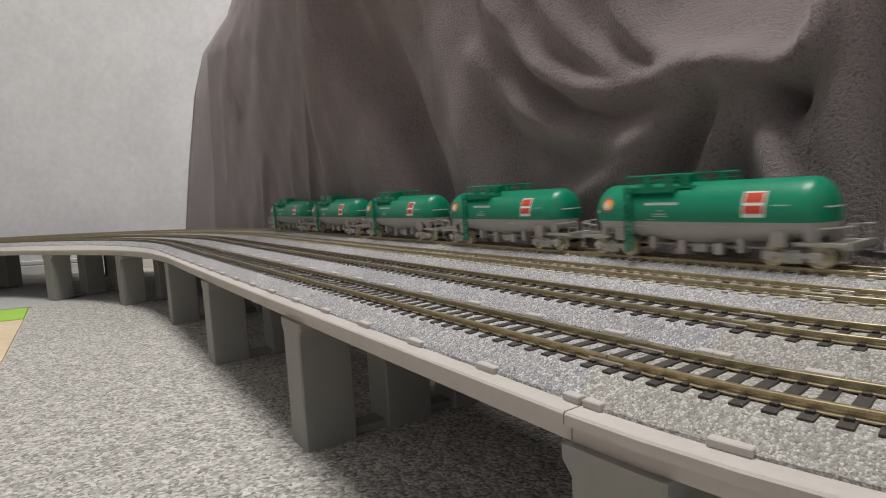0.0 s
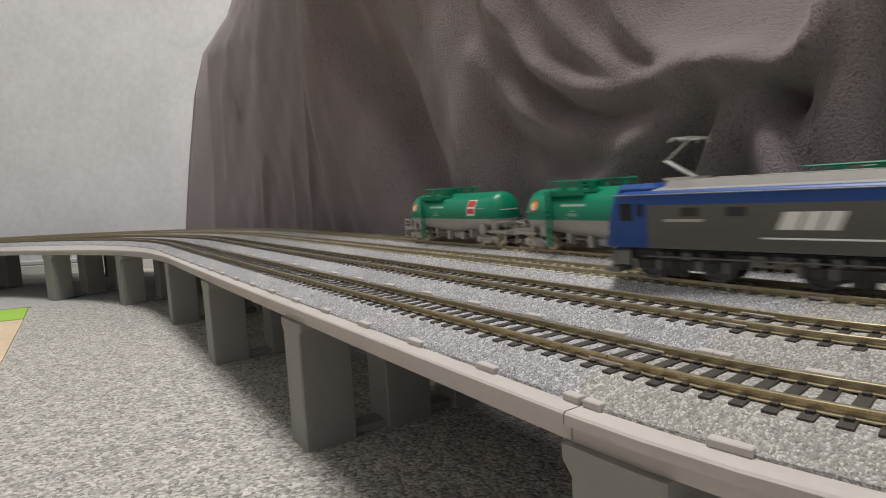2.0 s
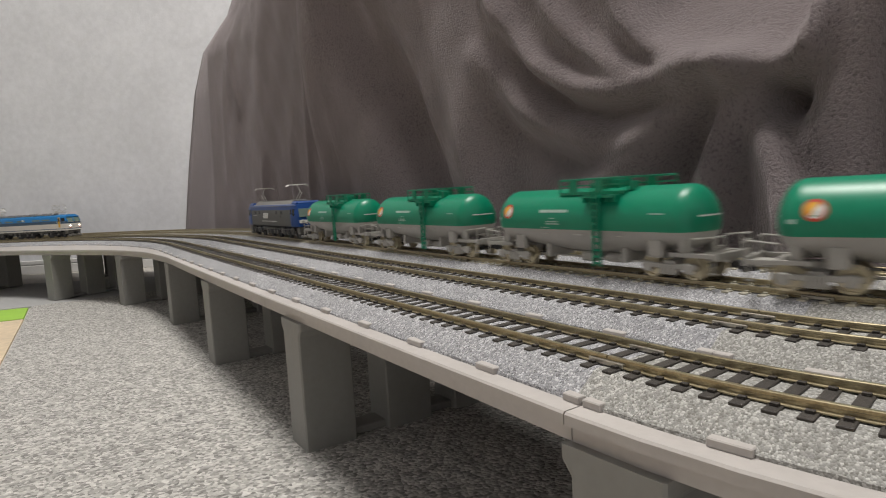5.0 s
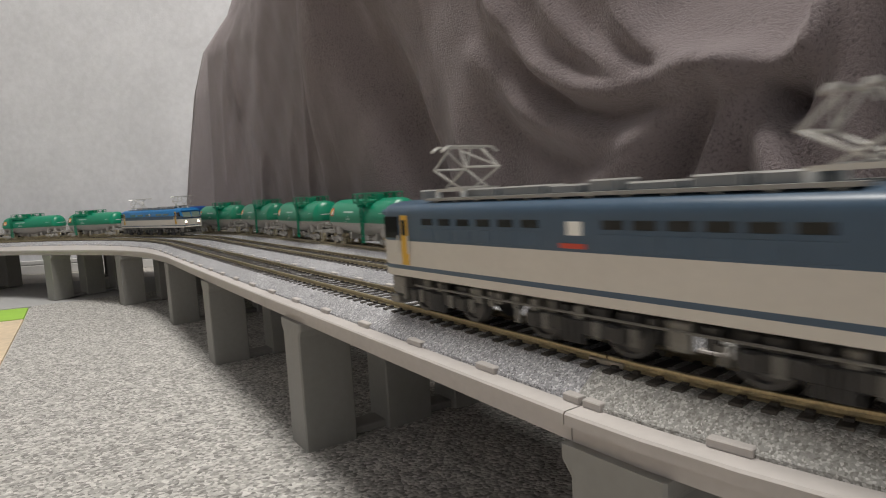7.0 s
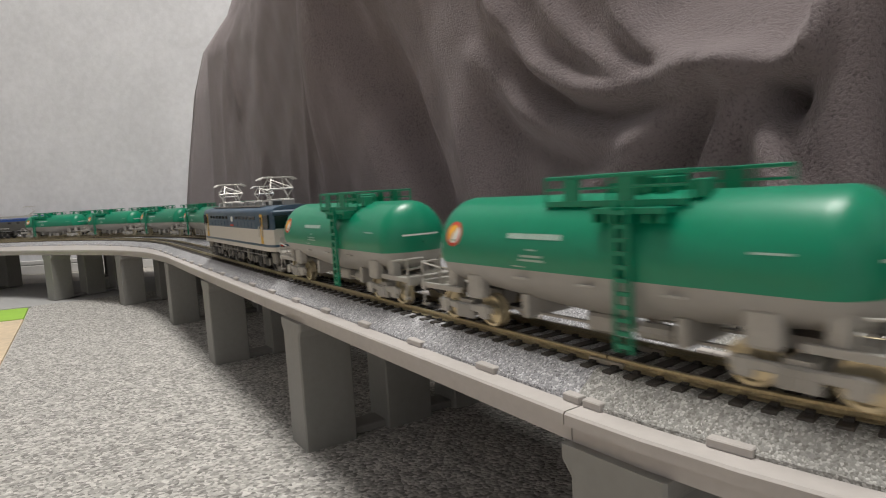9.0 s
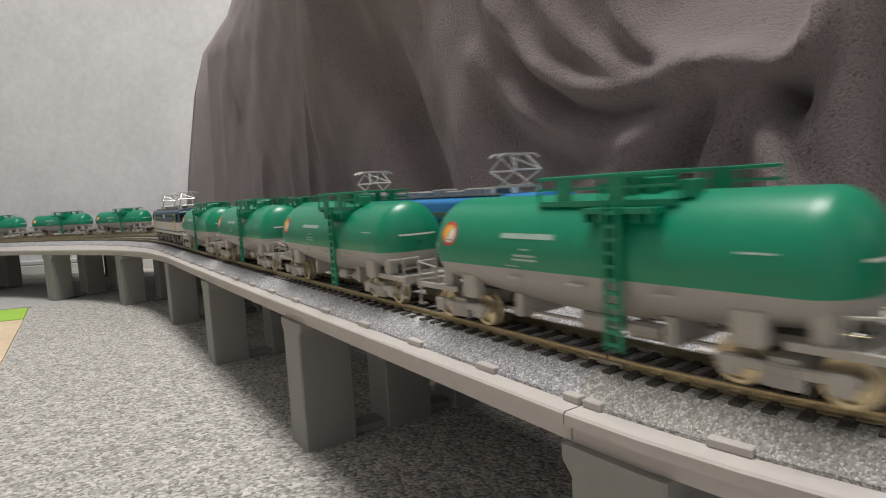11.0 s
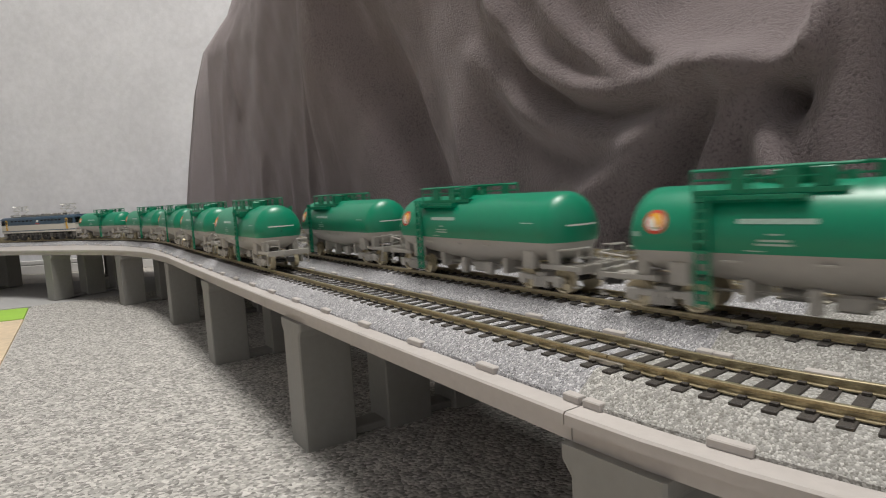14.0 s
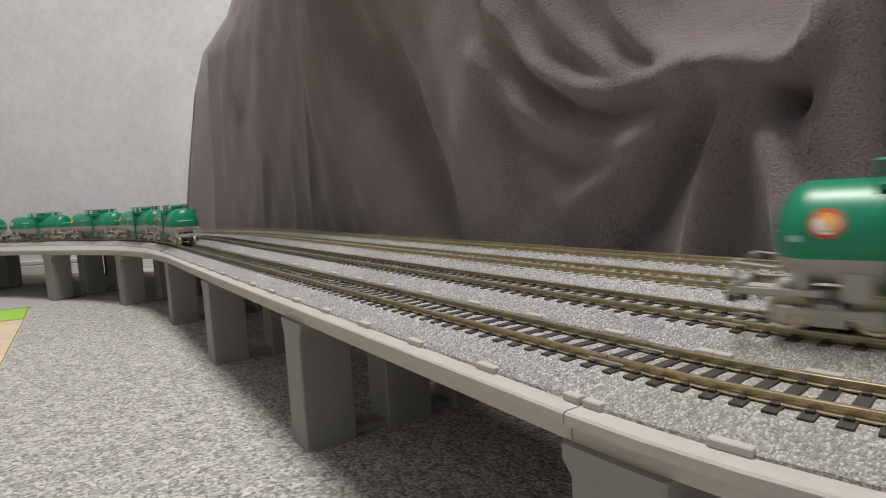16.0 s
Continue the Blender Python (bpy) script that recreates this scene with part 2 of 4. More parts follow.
def track(o, k):
    t = tagged(new("model_track"), "model railway track, brown rails on black sleepers in grey ballast" if k < 2 else "model railway track, brown rails on pale concrete sleepers in grey ballast", "track", group="parallel model tracks")
    # roadbed
    rng = np.random.RandomState(5 + k)
    w0, w1 = 0.0140, 0.0252
    zt, zb = RAIL_Z - 0.0030, DECK_TOP + 0.0004
    for nm, a, b, mat in (("roadbed", S_MIN, 0.0, M["ballast_old"]), ("roadbed", 0.0, S_MAX, M["ballast"])):
        prof = [(-w1 + 0.0028, zb - 0.0008), (-w1 + 0.003, zb + 0.0004)] + [(-w1 + 0.003 + (w1 - 0.003 - w0) * f, zb + 0.0006 + (zt - zb - 0.0006) * f) for f in (0.2, 0.4, 0.6, 0.8, 1.0)]
        prof += [(x, zt) for x in np.linspace(-w0 + 0.0015, w0 - 0.0015, 14)]
        prof += [(-x, z) for x, z in prof[6::-1]]
        rows = []
        fine = [s for s in steps(a, b, 0.004)]
        for s in fine:
            row = []
            for i, (x, z) in enumerate(prof):
                j = 0.0 if i in (0, len(prof) - 1) else 1.0
                row.append(spot(s, o + x + j * rng.normal(0, 0.0001), z + j * rng.normal(0, 0.00012)))
            rows.append(row)
        bm = bmesh.new()
        vs = loft(bm, rows, closed=False, caps=False)
        for r in (vs[0], vs[-1]):
            bm.faces.new(r)
        bmesh.ops.recalc_face_normals(bm, faces=bm.faces)
        part(nm, bm, mat, t, smooth=True)
    # rails: foot, web, head
    for side in (-1, 1):
        c = side * 0.00875
        prof = [(-0.0012, 0), (0.0012, 0), (0.0012, 0.0003), (0.0003, 0.0006), (0.0003, 0.0014), (0.0006, 0.0016), (0.0006, 0.0023), (0.0004, 0.0025), (-0.0004, 0.0025), (-0.0006, 0.0023), (-0.0006, 0.0016), (-0.0003, 0.0014), (-0.0003, 0.0006), (-0.0012, 0.0003)]
        for a, b in zip([S_MIN, 0.0, 0.521, 1.045], [-0.0004, 0.5207, 1.0447, S_MAX]):
            bm = bmesh.new()
            sweep(bm, a, b, 0.012, [(o + c + x, RAIL_Z - 0.0025 + z) for x, z in prof])
            bmesh.ops.recalc_face_normals(bm, faces=bm.faces)
            part("rail", bm, M["rail_side"], t, smooth=False)
        jb = mesh_of("rail_joiner", box(-0.006, 0.006, -0.0013, 0.0013, -0.0026, -0.0012, 0.0002), M["rail_joiner"])
        for s in (0.0, 0.521, 1.045):
            ob = new("rail_joiner", jb)
            ob.parent = t
            ob.matrix_basis = frame_at(s, o + c, RAIL_Z)
    # sleepers with chairs
    bm = bmesh.new()
    put_box(bm, -0.0016, 0.0016, -0.01424, 0.01424, -0.0016, 0.0, 0, 0.00015)
    for y in (-0.00875, 0.00875):
        for d in (-1, 1):
            put_box(bm, -0.0009, 0.0009, y + d * 0.0018 - 0.0007, y + d * 0.0018 + 0.0007, 0.0, 0.0007)
    sl = mesh_of("sleeper", bm, M["sleeper"] if k < 2 else M["concrete"])
    near = length_at(0, o)
    u = near + 0.0039
    pitch = 0.00779
    us = []
    while u < length_at(S_MAX, o):
        us.append(s_of(u, o))
        u += pitch
    u = near - 0.0038
    while u > length_at(S_MIN, o):
        us.append(s_of(u, o))
        u -= 0.0080 if o > 0.01 else 0.0065
    for s in us:
        ob = new("sleeper", sl)
        ob.parent = t
        ob.matrix_basis = frame_at(s, o, RAIL_Z - 0.0025)


M["concrete"] = material("beige_concrete_sleeper", (0.42, 0.395, 0.32), 0.7, vary=0.12, scale=300, bump=0.3, bump_scale=2500, island=True)
M["rail_joiner"] = material("dull_nickel", (0.45, 0.42, 0.36), 0.4, 0.8, vary=0.1, scale=200)
M["floor_board"] = material("pale_floor", (0.5, 0.47, 0.43), 0.6, vary=0.1, scale=20)
M["carpet"] = speckled("grey_carpet", [(0.0, (0.18, 0.175, 0.163)), (0.22, (0.29, 0.28, 0.265)), (0.62, (0.43, 0.42, 0.397)), (0.95, (0.60, 0.58, 0.555))], 520, rough=0.95, bump=0.7, distance=0.0012, stretch=(0.95, 1.15, 1), blotch=0.12, blotch_scale=90)


# ---------------------------------------------------------------- floor coverings
def ground():
    bm = bmesh.new()
    c = [(-0.629, 0.890), (-0.407, 0.524), (0.04, -0.21), (1.3, -0.21), (1.3, 0.75), (0.6, 1.40), (-0.125, 1.182)]
    top = [bm.verts.new((x, y, 0.0)) for x, y in c]
    low = [bm.verts.new((x, y, -0.0035)) for x, y in c]
    bm.faces.new(top)
    for i in range(len(c)):
        j = (i + 1) % len(c)
        bm.faces.new((top[j], top[i], low[i], low[j]))
    bmesh.ops.recalc_face_normals(bm, faces=bm.faces)
    tagged(part("carpet", bm, M["carpet"]), "mottled grey low-pile carpet on the floor", "carpet", kind="structure")

    def mat_sheet(name, c, z, m, label, cat):
        bm = bmesh.new()
        top = [bm.verts.new((x, y, z)) for x, y in c]
        low = [bm.verts.new((x, y, -0.004)) for x, y in c]
        bm.faces.new(top)
        for i in range(len(c)):
            j = (i + 1) % len(c)
            bm.faces.new((top[j], top[i], low[i], low[j]))
        bmesh.ops.recalc_face_normals(bm, faces=bm.faces)
        return tagged(part(name, bm, m), label, cat, kind="structure")

    mat_sheet("floor_mat_grey", [(-0.669, 0.880), (-0.632, 0.895), (-0.128, 1.187), (-0.20, 1.20), (-1.5, 1.185), (-1.5, 0.537)], -0.001, M["grey_mat"], "smooth grey mat behind the carpet", "mat")
    mat_sheet("floor_mat_green", [(-0.575, 0.795), (-0.633, 0.888), (-0.670, 0.876), (-1.5, 0.530), (-1.5, 0.42)], -0.0015, M["green_mat"], "lime green play mat strip", "mat")
    mat_sheet("floor_wood", [(-0.410, 0.523), (-0.573, 0.792), (-1.5, 0.415), (-1.5, -0.9), (0.03, -0.21)], -0.002, M["wood"], "pale wooden floor beside the carpet", "floor")


M["grey_mat"] = material("grey_mat", (0.38, 0.38, 0.38), 0.75, vary=0.06, scale=12, bump=0.1)
M["green_mat"] = material("lime_mat", (0.32, 0.55, 0.07), 0.7, vary=0.06, scale=20)
M["wood"] = material("pale_wood", (0.66, 0.53, 0.37), 0.5, vary=0.12, scale=14)


# ---------------------------------------------------------------- blanket
def fleece():
    m = bpy.data.materials.new("dark_grey_fleece")
    m.use_nodes = True
    nt = m.node_tree
    b = nt.nodes["Principled BSDF"]
    b.inputs["Roughness"].default_value = 0.95
    b.inputs["Specular IOR Level"].default_value = 0.1
    b.inputs["Sheen Weight"].default_value = 0.5
    b.inputs["Sheen Roughness"].default_value = 0.5
    b.inputs["Sheen Tint"].default_value = (0.75, 0.7, 0.72, 1)
    tc = nt.nodes.new("ShaderNodeTexCoord")
    nodes = []
    for sc, de in ((26, 4), (520, 4), (1200, 3)):
        n = nt.nodes.new("ShaderNodeTexNoise")
        n.inputs["Scale"].default_value, n.inputs["Detail"].default_value = sc, de
        nt.links.new(tc.outputs["Object"], n.inputs["Vector"])
        nodes.append(n)
    a = nt.nodes.new("ShaderNodeMath")
    a.operation = "MULTIPLY_ADD"
    a.inputs[1].default_value = 1.0
    nt.links.new(nodes[1].outputs["Fac"], a.inputs[0])
    low = nt.nodes.new("ShaderNodeMath")
    low.operation = "MULTIPLY_ADD"
    low.inputs[1].default_value, low.inputs[2].default_value = 0.3, 0.35
    nt.links.new(nodes[0].outputs["Fac"], low.inputs[0])
    nt.links.new(low.outputs[0], a.inputs[2])
    cr = nt.nodes.new("ShaderNodeValToRGB")
    cr.color_ramp.elements[0].position, cr.color_ramp.elements[0].color = 0.62, (0.060, 0.0505, 0.053, 1)
    cr.color_ramp.elements[1].position, cr.color_ramp.elements[1].color = 1.38, (0.205, 0.174, 0.178, 1)
    nt.links.new(a.outputs[0], cr.inputs[0])
    nt.links.new(cr.outputs[0], b.inputs["Base Color"])
    s = nt.nodes.new("ShaderNodeMath")
    s.operation = "MULTIPLY_ADD"
    s.inputs[1].default_value = 0.5
    nt.links.new(nodes[2].outputs["Fac"], s.inputs[0])
    nt.links.new(nodes[1].outputs["Fac"], s.inputs[2])
    bn = nt.nodes.new("ShaderNodeBump")
    bn.inputs["Strength"].default_value, bn.inputs["Distance"].default_value = 1.0, 0.0013
    nt.links.new(s.outputs[0], bn.inputs["Height"])
    nt.links.new(bn.outputs[0], b.inputs["Normal"])
    return m


M["fleece"] = fleece()

CLOTH_LINE = [spot(s, 0.228) for s in steps(-0.45, 1.10, 0.01)]
CLOTH_RUN = np.concatenate(([0.0], np.cumsum([(b - a).length for a, b in zip(CLOTH_LINE[:-1], CLOTH_LINE[1:])])))
# folds: course over the cloth (run along it, height), height of the fold, its width, its kind of section
FOLDS = [
    ([(0.569, 0.286), (0.558, 0.255), (0.539, 0.231), (0.513, 0.216), (0.481, 0.207), (0.454, 0.199), (0.438, 0.206), (0.433, 0.224)], 0.012, 0.009, 0),
    ([(0.462, 0.190), (0.449, 0.181), (0.442, 0.191)], -0.034, 0.012, 0),
    ([(0.460, 0.178), (0.447, 0.166)], -0.022, 0.01, 0),
    ([(0.643, 0.310), (0.628, 0.278), (0.602, 0.247), (0.569, 0.223), (0.539, 0.209), (0.504, 0.206)], 0.011, 0.009, 0),
    ([(0.710, 0.321), (0.678, 0.268), (0.647, 0.237), (0.597, 0.210), (0.554, 0.199), (0.517, 0.200), (0.491, 0.207)], 0.017, 0.011, 0),
    ([(0.689, 0.275), (0.655, 0.229), (0.616, 0.199), (0.576, 0.186), (0.540, 0.188), (0.517, 0.194)], -0.017, 0.009, 0),
    ([(0.724, 0.263), (0.671, 0.207), (0.617, 0.177), (0.576, 0.168), (0.550, 0.169)], 0.011, 0.014, 0),
    ([(0.695, 0.196), (0.645, 0.163), (0.600, 0.150), (0.566, 0.152)], -0.011, 0.012, 0),
    ([(0.485, 0.205), (0.505, 0.194), (0.527, 0.177), (0.556, 0.154), (0.595, 0.130), (0.627, 0.112)], 0.020, 0.015, 2),
    ([(0.488, 0.191), (0.505, 0.168), (0.523, 0.140), (0.542, 0.104), (0.558, 0.087)], -0.024, 0.012, 0),
    ([(0.481, 0.202), (0.484, 0.176), (0.490, 0.149), (0.497, 0.120), (0.503, 0.078)], 0.034, 0.009, 3),
    ([(0.469, 0.199), (0.462, 0.177), (0.454, 0.152), (0.444, 0.125), (0.436, 0.083)], 0.04, 0.009, 3),
    ([(0.452, 0.167), (0.446, 0.148), (0.436, 0.122)], -0.012, 0.01, 0),
    ([(0.474, 0.168), (0.472, 0.133), (0.470, 0.091)], -0.01, 0.009, 0),
    ([(0.432, 0.236), (0.435, 0.207), (0.444, 0.188)], 0.009, 0.0045, 1),
    ([(0.410, 0.235), (0.406, 0.186), (0.405, 0.085)], 0.007, 0.004, 1),
    ([(0.401, 0.232), (0.399, 0.092)], -0.014, 0.006, 0),
    ([(1.146, 0.354), (1.153, 0.252), (1.192, 0.079)], 0.009, 0.01, 1),
    ([(1.343, 0.215), (1.374, 0.076)], 0.006, 0.008, 0),
    ([(1.231, 0.243), (1.248, 0.077)], 0.004, 0.012, 0),
    ([(1.461, 0.448), (1.449, 0.383), (1.431, 0.312)], 0.012, 0.009, 1),
    ([(1.503, 0.403), (1.515, 0.284), (1.517, 0.172)], 0.006, 0.007, 1),
    ([(1.302, 0.425), (1.412, 0.076)], 0.008, 0.04, 0),
    ([(0.959, 0.411), (0.912, 0.310), (0.870, 0.211), (0.817, 0.080)], -0.050, 0.042, 0),
    ([(1.032, 0.420), (1.043, 0.254), (1.060, 0.082)], 0.03, 0.036, 0),
    ([(0.760, 0.282), (0.748, 0.089)], 0.009, 0.03, 0),
    ([(0.706, 0.218), (0.679, 0.086)], -0.008, 0.025, 0),
    ([(0.840, 0.300), (0.815, 0.204), (0.781, 0.142)], 0.006, 0.01, 0),
    ([(0.487, 0.204), (0.478, 0.204), (0.469, 0.200)], 0.020, 0.012, 0),
]


def fold_height(a, z):
    d = np.zeros_like(a)
    for course, amp, wid, sharp in FOLDS:
        best, run = np.full_like(a, 9.0), np.zeros_like(a)
        total = sum(math.hypot(q[0] - p[0], q[1] - p[1]) for p, q in zip(course[:-1], course[1:]))
        done = 0.0
        for (a0, z0), (a1, z1) in zip(course[:-1], course[1:]):
            ex, ez = a1 - a0, z1 - z0
            ln = math.hypot(ex, ez)
            t = np.clip(((a - a0) * ex + (z - z0) * ez) / (ln * ln), 0, 1)
            r = np.hypot(a - a0 - t * ex, z - z0 - t * ez)
            run = np.where(r < best, (done + t * ln) / total, run)
            best = np.minimum(best, r)
            done += ln
        taper = np.sqrt(np.clip(np.sin(math.pi * (0.06 + 0.88 * run)), 0, 1))
        if sharp >= 2:
            taper = np.clip(run, 0, 1) ** 0.6 * (np.sqrt(np.clip((1 - run) / 0.5, 0, 1)) if sharp == 2 else 1.0)
        shape = np.exp(-np.sqrt((best / wid) ** 2 + 0.05)) if sharp in (1, 3) else np.exp(-((best / wid) ** 2))
        d += amp * taper * shape
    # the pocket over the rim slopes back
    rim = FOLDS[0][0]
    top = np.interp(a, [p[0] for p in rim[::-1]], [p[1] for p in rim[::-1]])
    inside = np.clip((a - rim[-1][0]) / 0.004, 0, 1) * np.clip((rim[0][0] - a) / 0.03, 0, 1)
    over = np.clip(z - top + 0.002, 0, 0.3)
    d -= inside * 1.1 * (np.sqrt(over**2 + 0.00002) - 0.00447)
    # added overhang puts shade beside the deep fold; the near end falls back
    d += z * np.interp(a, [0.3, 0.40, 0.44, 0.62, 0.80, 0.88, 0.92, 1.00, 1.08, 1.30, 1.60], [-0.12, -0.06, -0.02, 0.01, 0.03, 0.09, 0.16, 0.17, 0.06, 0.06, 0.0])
    # slow waves of the heavy cloth
    d += 0.0016 * np.sin(a * 61 + z * 17) * np.sin(z * 29 + a * 13 + 1.0) + 0.0008 * np.sin(a * 118 - z * 40 + 0.7)
    return d


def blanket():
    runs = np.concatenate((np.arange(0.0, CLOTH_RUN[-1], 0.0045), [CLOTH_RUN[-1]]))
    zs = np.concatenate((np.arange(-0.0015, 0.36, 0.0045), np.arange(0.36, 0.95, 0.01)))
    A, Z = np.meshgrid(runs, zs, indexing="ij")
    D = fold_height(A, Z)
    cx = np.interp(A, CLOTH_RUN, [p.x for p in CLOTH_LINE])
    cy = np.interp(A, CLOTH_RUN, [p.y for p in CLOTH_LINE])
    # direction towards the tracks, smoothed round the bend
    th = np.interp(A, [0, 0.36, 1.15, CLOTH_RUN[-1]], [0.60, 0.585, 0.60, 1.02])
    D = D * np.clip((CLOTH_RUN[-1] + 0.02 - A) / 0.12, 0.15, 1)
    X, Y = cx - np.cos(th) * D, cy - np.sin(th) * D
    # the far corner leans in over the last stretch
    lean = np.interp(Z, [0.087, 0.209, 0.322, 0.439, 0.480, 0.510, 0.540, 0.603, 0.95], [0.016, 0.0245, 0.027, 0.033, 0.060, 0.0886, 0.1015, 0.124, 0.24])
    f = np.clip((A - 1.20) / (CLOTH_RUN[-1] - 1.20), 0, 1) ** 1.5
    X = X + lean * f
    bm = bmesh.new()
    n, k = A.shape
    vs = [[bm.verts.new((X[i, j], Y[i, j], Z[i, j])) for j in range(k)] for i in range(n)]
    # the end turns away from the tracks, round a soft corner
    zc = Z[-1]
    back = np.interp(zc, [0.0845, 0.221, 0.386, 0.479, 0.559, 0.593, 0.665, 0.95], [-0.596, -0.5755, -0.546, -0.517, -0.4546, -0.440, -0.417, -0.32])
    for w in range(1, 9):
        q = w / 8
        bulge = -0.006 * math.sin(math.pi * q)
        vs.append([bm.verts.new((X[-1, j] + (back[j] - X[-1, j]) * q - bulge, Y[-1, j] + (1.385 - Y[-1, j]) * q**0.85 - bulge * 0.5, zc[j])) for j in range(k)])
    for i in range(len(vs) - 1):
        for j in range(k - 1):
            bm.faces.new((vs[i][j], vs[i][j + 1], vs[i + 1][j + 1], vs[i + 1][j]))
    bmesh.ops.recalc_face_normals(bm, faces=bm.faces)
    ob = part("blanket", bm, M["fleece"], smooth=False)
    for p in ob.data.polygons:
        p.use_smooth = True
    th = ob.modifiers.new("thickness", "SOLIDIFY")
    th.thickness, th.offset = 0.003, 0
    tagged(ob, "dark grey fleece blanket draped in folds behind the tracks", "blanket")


room()
ground()
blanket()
for o0, o1, ks, lab in ((-0.0293, 0.0888, OFFSETS[:2], "grey plastic double-track viaduct deck in front"), (0.0903, 0.2095, OFFSETS[2:], "grey plastic double-track viaduct deck by the blanket")):
    viaduct(o0, o1, ks, lab)
    piers(o0 + 0.0002)
for k, o in enumerate(OFFSETS):
    track(o, k)


# ---------------------------------------------------------------- rolling stock
M["green"] = material("green_tank_paint", (0.001, 0.225, 0.122), 0.36, vary=0.05, scale=40, spec=0.5)
M["tank_grey"] = material("grey_tank_paint", (0.36, 0.348, 0.325), 0.45, vary=0.06, scale=40)
M["frame_grey"] = material("grey_underframe", (0.41, 0.395, 0.365), 0.5, vary=0.08, scale=90)
M["white"] = material("white_print", (0.8, 0.8, 0.76), 0.5, vary=0.02)
M["print"] = material("fine_white_print", (0.36, 0.5, 0.44), 0.5, vary=0.3, scale=900)
M["red"] = material("red_print", (0.55, 0.06, 0.03), 0.5, vary=0.03)
M["orange"] = material("yellow_print", (0.8, 0.42, 0.05), 0.5, vary=0.03)
M["steel"] = material("wheel_metal", (0.58, 0.52, 0.38), 0.35, 0.8, vary=0.15, scale=300)
M["black"] = material("black_running_gear", (0.025, 0.025, 0.026), 0.5, vary=0.2, scale=120)
M["dark_grey"] = material("dark_grey_running_gear", (0.07, 0.07, 0.072), 0.5, vary=0.2, scale=120)

TOP, MIDZ, LOW, HALF = 0.0442, 0.0262, 0.0088, 0.0168
TANK = 0.0708
SPLIT = 0.0222


def tank_point(x, t, out=0.0):
    """t: angle over the tank's section, 0 at +y, 90 degrees on top."""
    ax = abs(x)
    e = 1.0
    body = TANK - 0.0105
    if ax > body:
        e = math.sqrt(max(0.0, 1 - ((ax - body) / 0.0105) ** 2))
    low = LOW + 0.0048 * min(1.0, ax / body) ** 1.3
    rz = (TOP - MIDZ) if math.sin(t) >= 0 else (MIDZ - low)
    return Vector((x, (HALF * e + out) * math.cos(t), MIDZ + (rz * e + out) * math.sin(t)))


def split_t(x):
    """Angle at which the level paint line meets the section at x."""
    body, ax = TANK - 0.0105, abs(x)
    e = math.sqrt(max(1e-4, 1 - ((ax - body) / 0.0105) ** 2)) if ax > body else 1.0
    low = LOW + 0.0048 * min(1.0, ax / body) ** 1.3
    return math.asin(max(-1.0, min(1.0, (SPLIT - MIDZ) / ((MIDZ - low) * e))))


def tank_shell(upper, n):
    body = TANK - 0.0105
    xs = [-body - 0.0105 * math.sin(a) for a in np.linspace(math.pi / 2 * 0.985, 0, 22)] + list(np.linspace(-body, body, 13))[1:-1] + [body + 0.0105 * math.sin(a) for a in np.linspace(0, math.pi / 2 * 0.985, 22)]
    bm = bmesh.new()
    rings = []
    for x in xs:
        a = split_t(x)
        t0, t1 = (a, math.pi - a) if upper else (math.pi - a, 2 * math.pi + a)
        rings.append([tank_point(x, t0 + (t1 - t0) * i / n) for i in range(n + 1)])
    loft(bm, rings, closed=False, caps=False)
    bmesh.ops.remove_doubles(bm, verts=bm.verts, dist=1e-6)
    bmesh.ops.recalc_face_normals(bm, faces=bm.faces)
    return bm


def tank_t(z, side):
    r = (TOP - MIDZ) if z > MIDZ else (MIDZ - LOW)
    a = math.asin(max(-1, min(1, (z - MIDZ) / r)))
    return a if side > 0 else math.pi - a


def put_print(bm, x0, x1, z0, z1, side, out=0.00012, mat=0, nx=4, nz=4):
    g = [[bm.verts.new(tank_point(x0 + (x1 - x0) * i / nx, tank_t(z0 + (z1 - z0) * j / nz, side), out)) for j in range(nz + 1)] for i in range(nx + 1)]
    for i in range(nx):
        for j in range(nz):
            bm.faces.new((g[i][j], g[i + 1][j], g[i + 1][j + 1], g[i][j + 1])).material_index = mat


def put_disc(bm, x, z, r, side, out, mat, a0=0.0, a1=2 * math.pi, r0=0.0, seg=20):
    pts = []
    for i in range(seg + 1):
        a = a0 + (a1 - a0) * i / seg
        for rad in (r0, r):
            pts.append(bm.verts.new(tank_point(x + rad * math.cos(a), tank_t(z + rad * math.sin(a), side), out)))
    for i in range(seg):
        q = [pts[2 * i], pts[2 * i + 1], pts[2 * i + 3], pts[2 * i + 2]]
        if r0 == 0.0:
            bm.faces.new((pts[2 * i], pts[2 * i + 1], pts[2 * i + 3])).material_index = mat
        else:
            bm.faces.new(q).material_index = mat


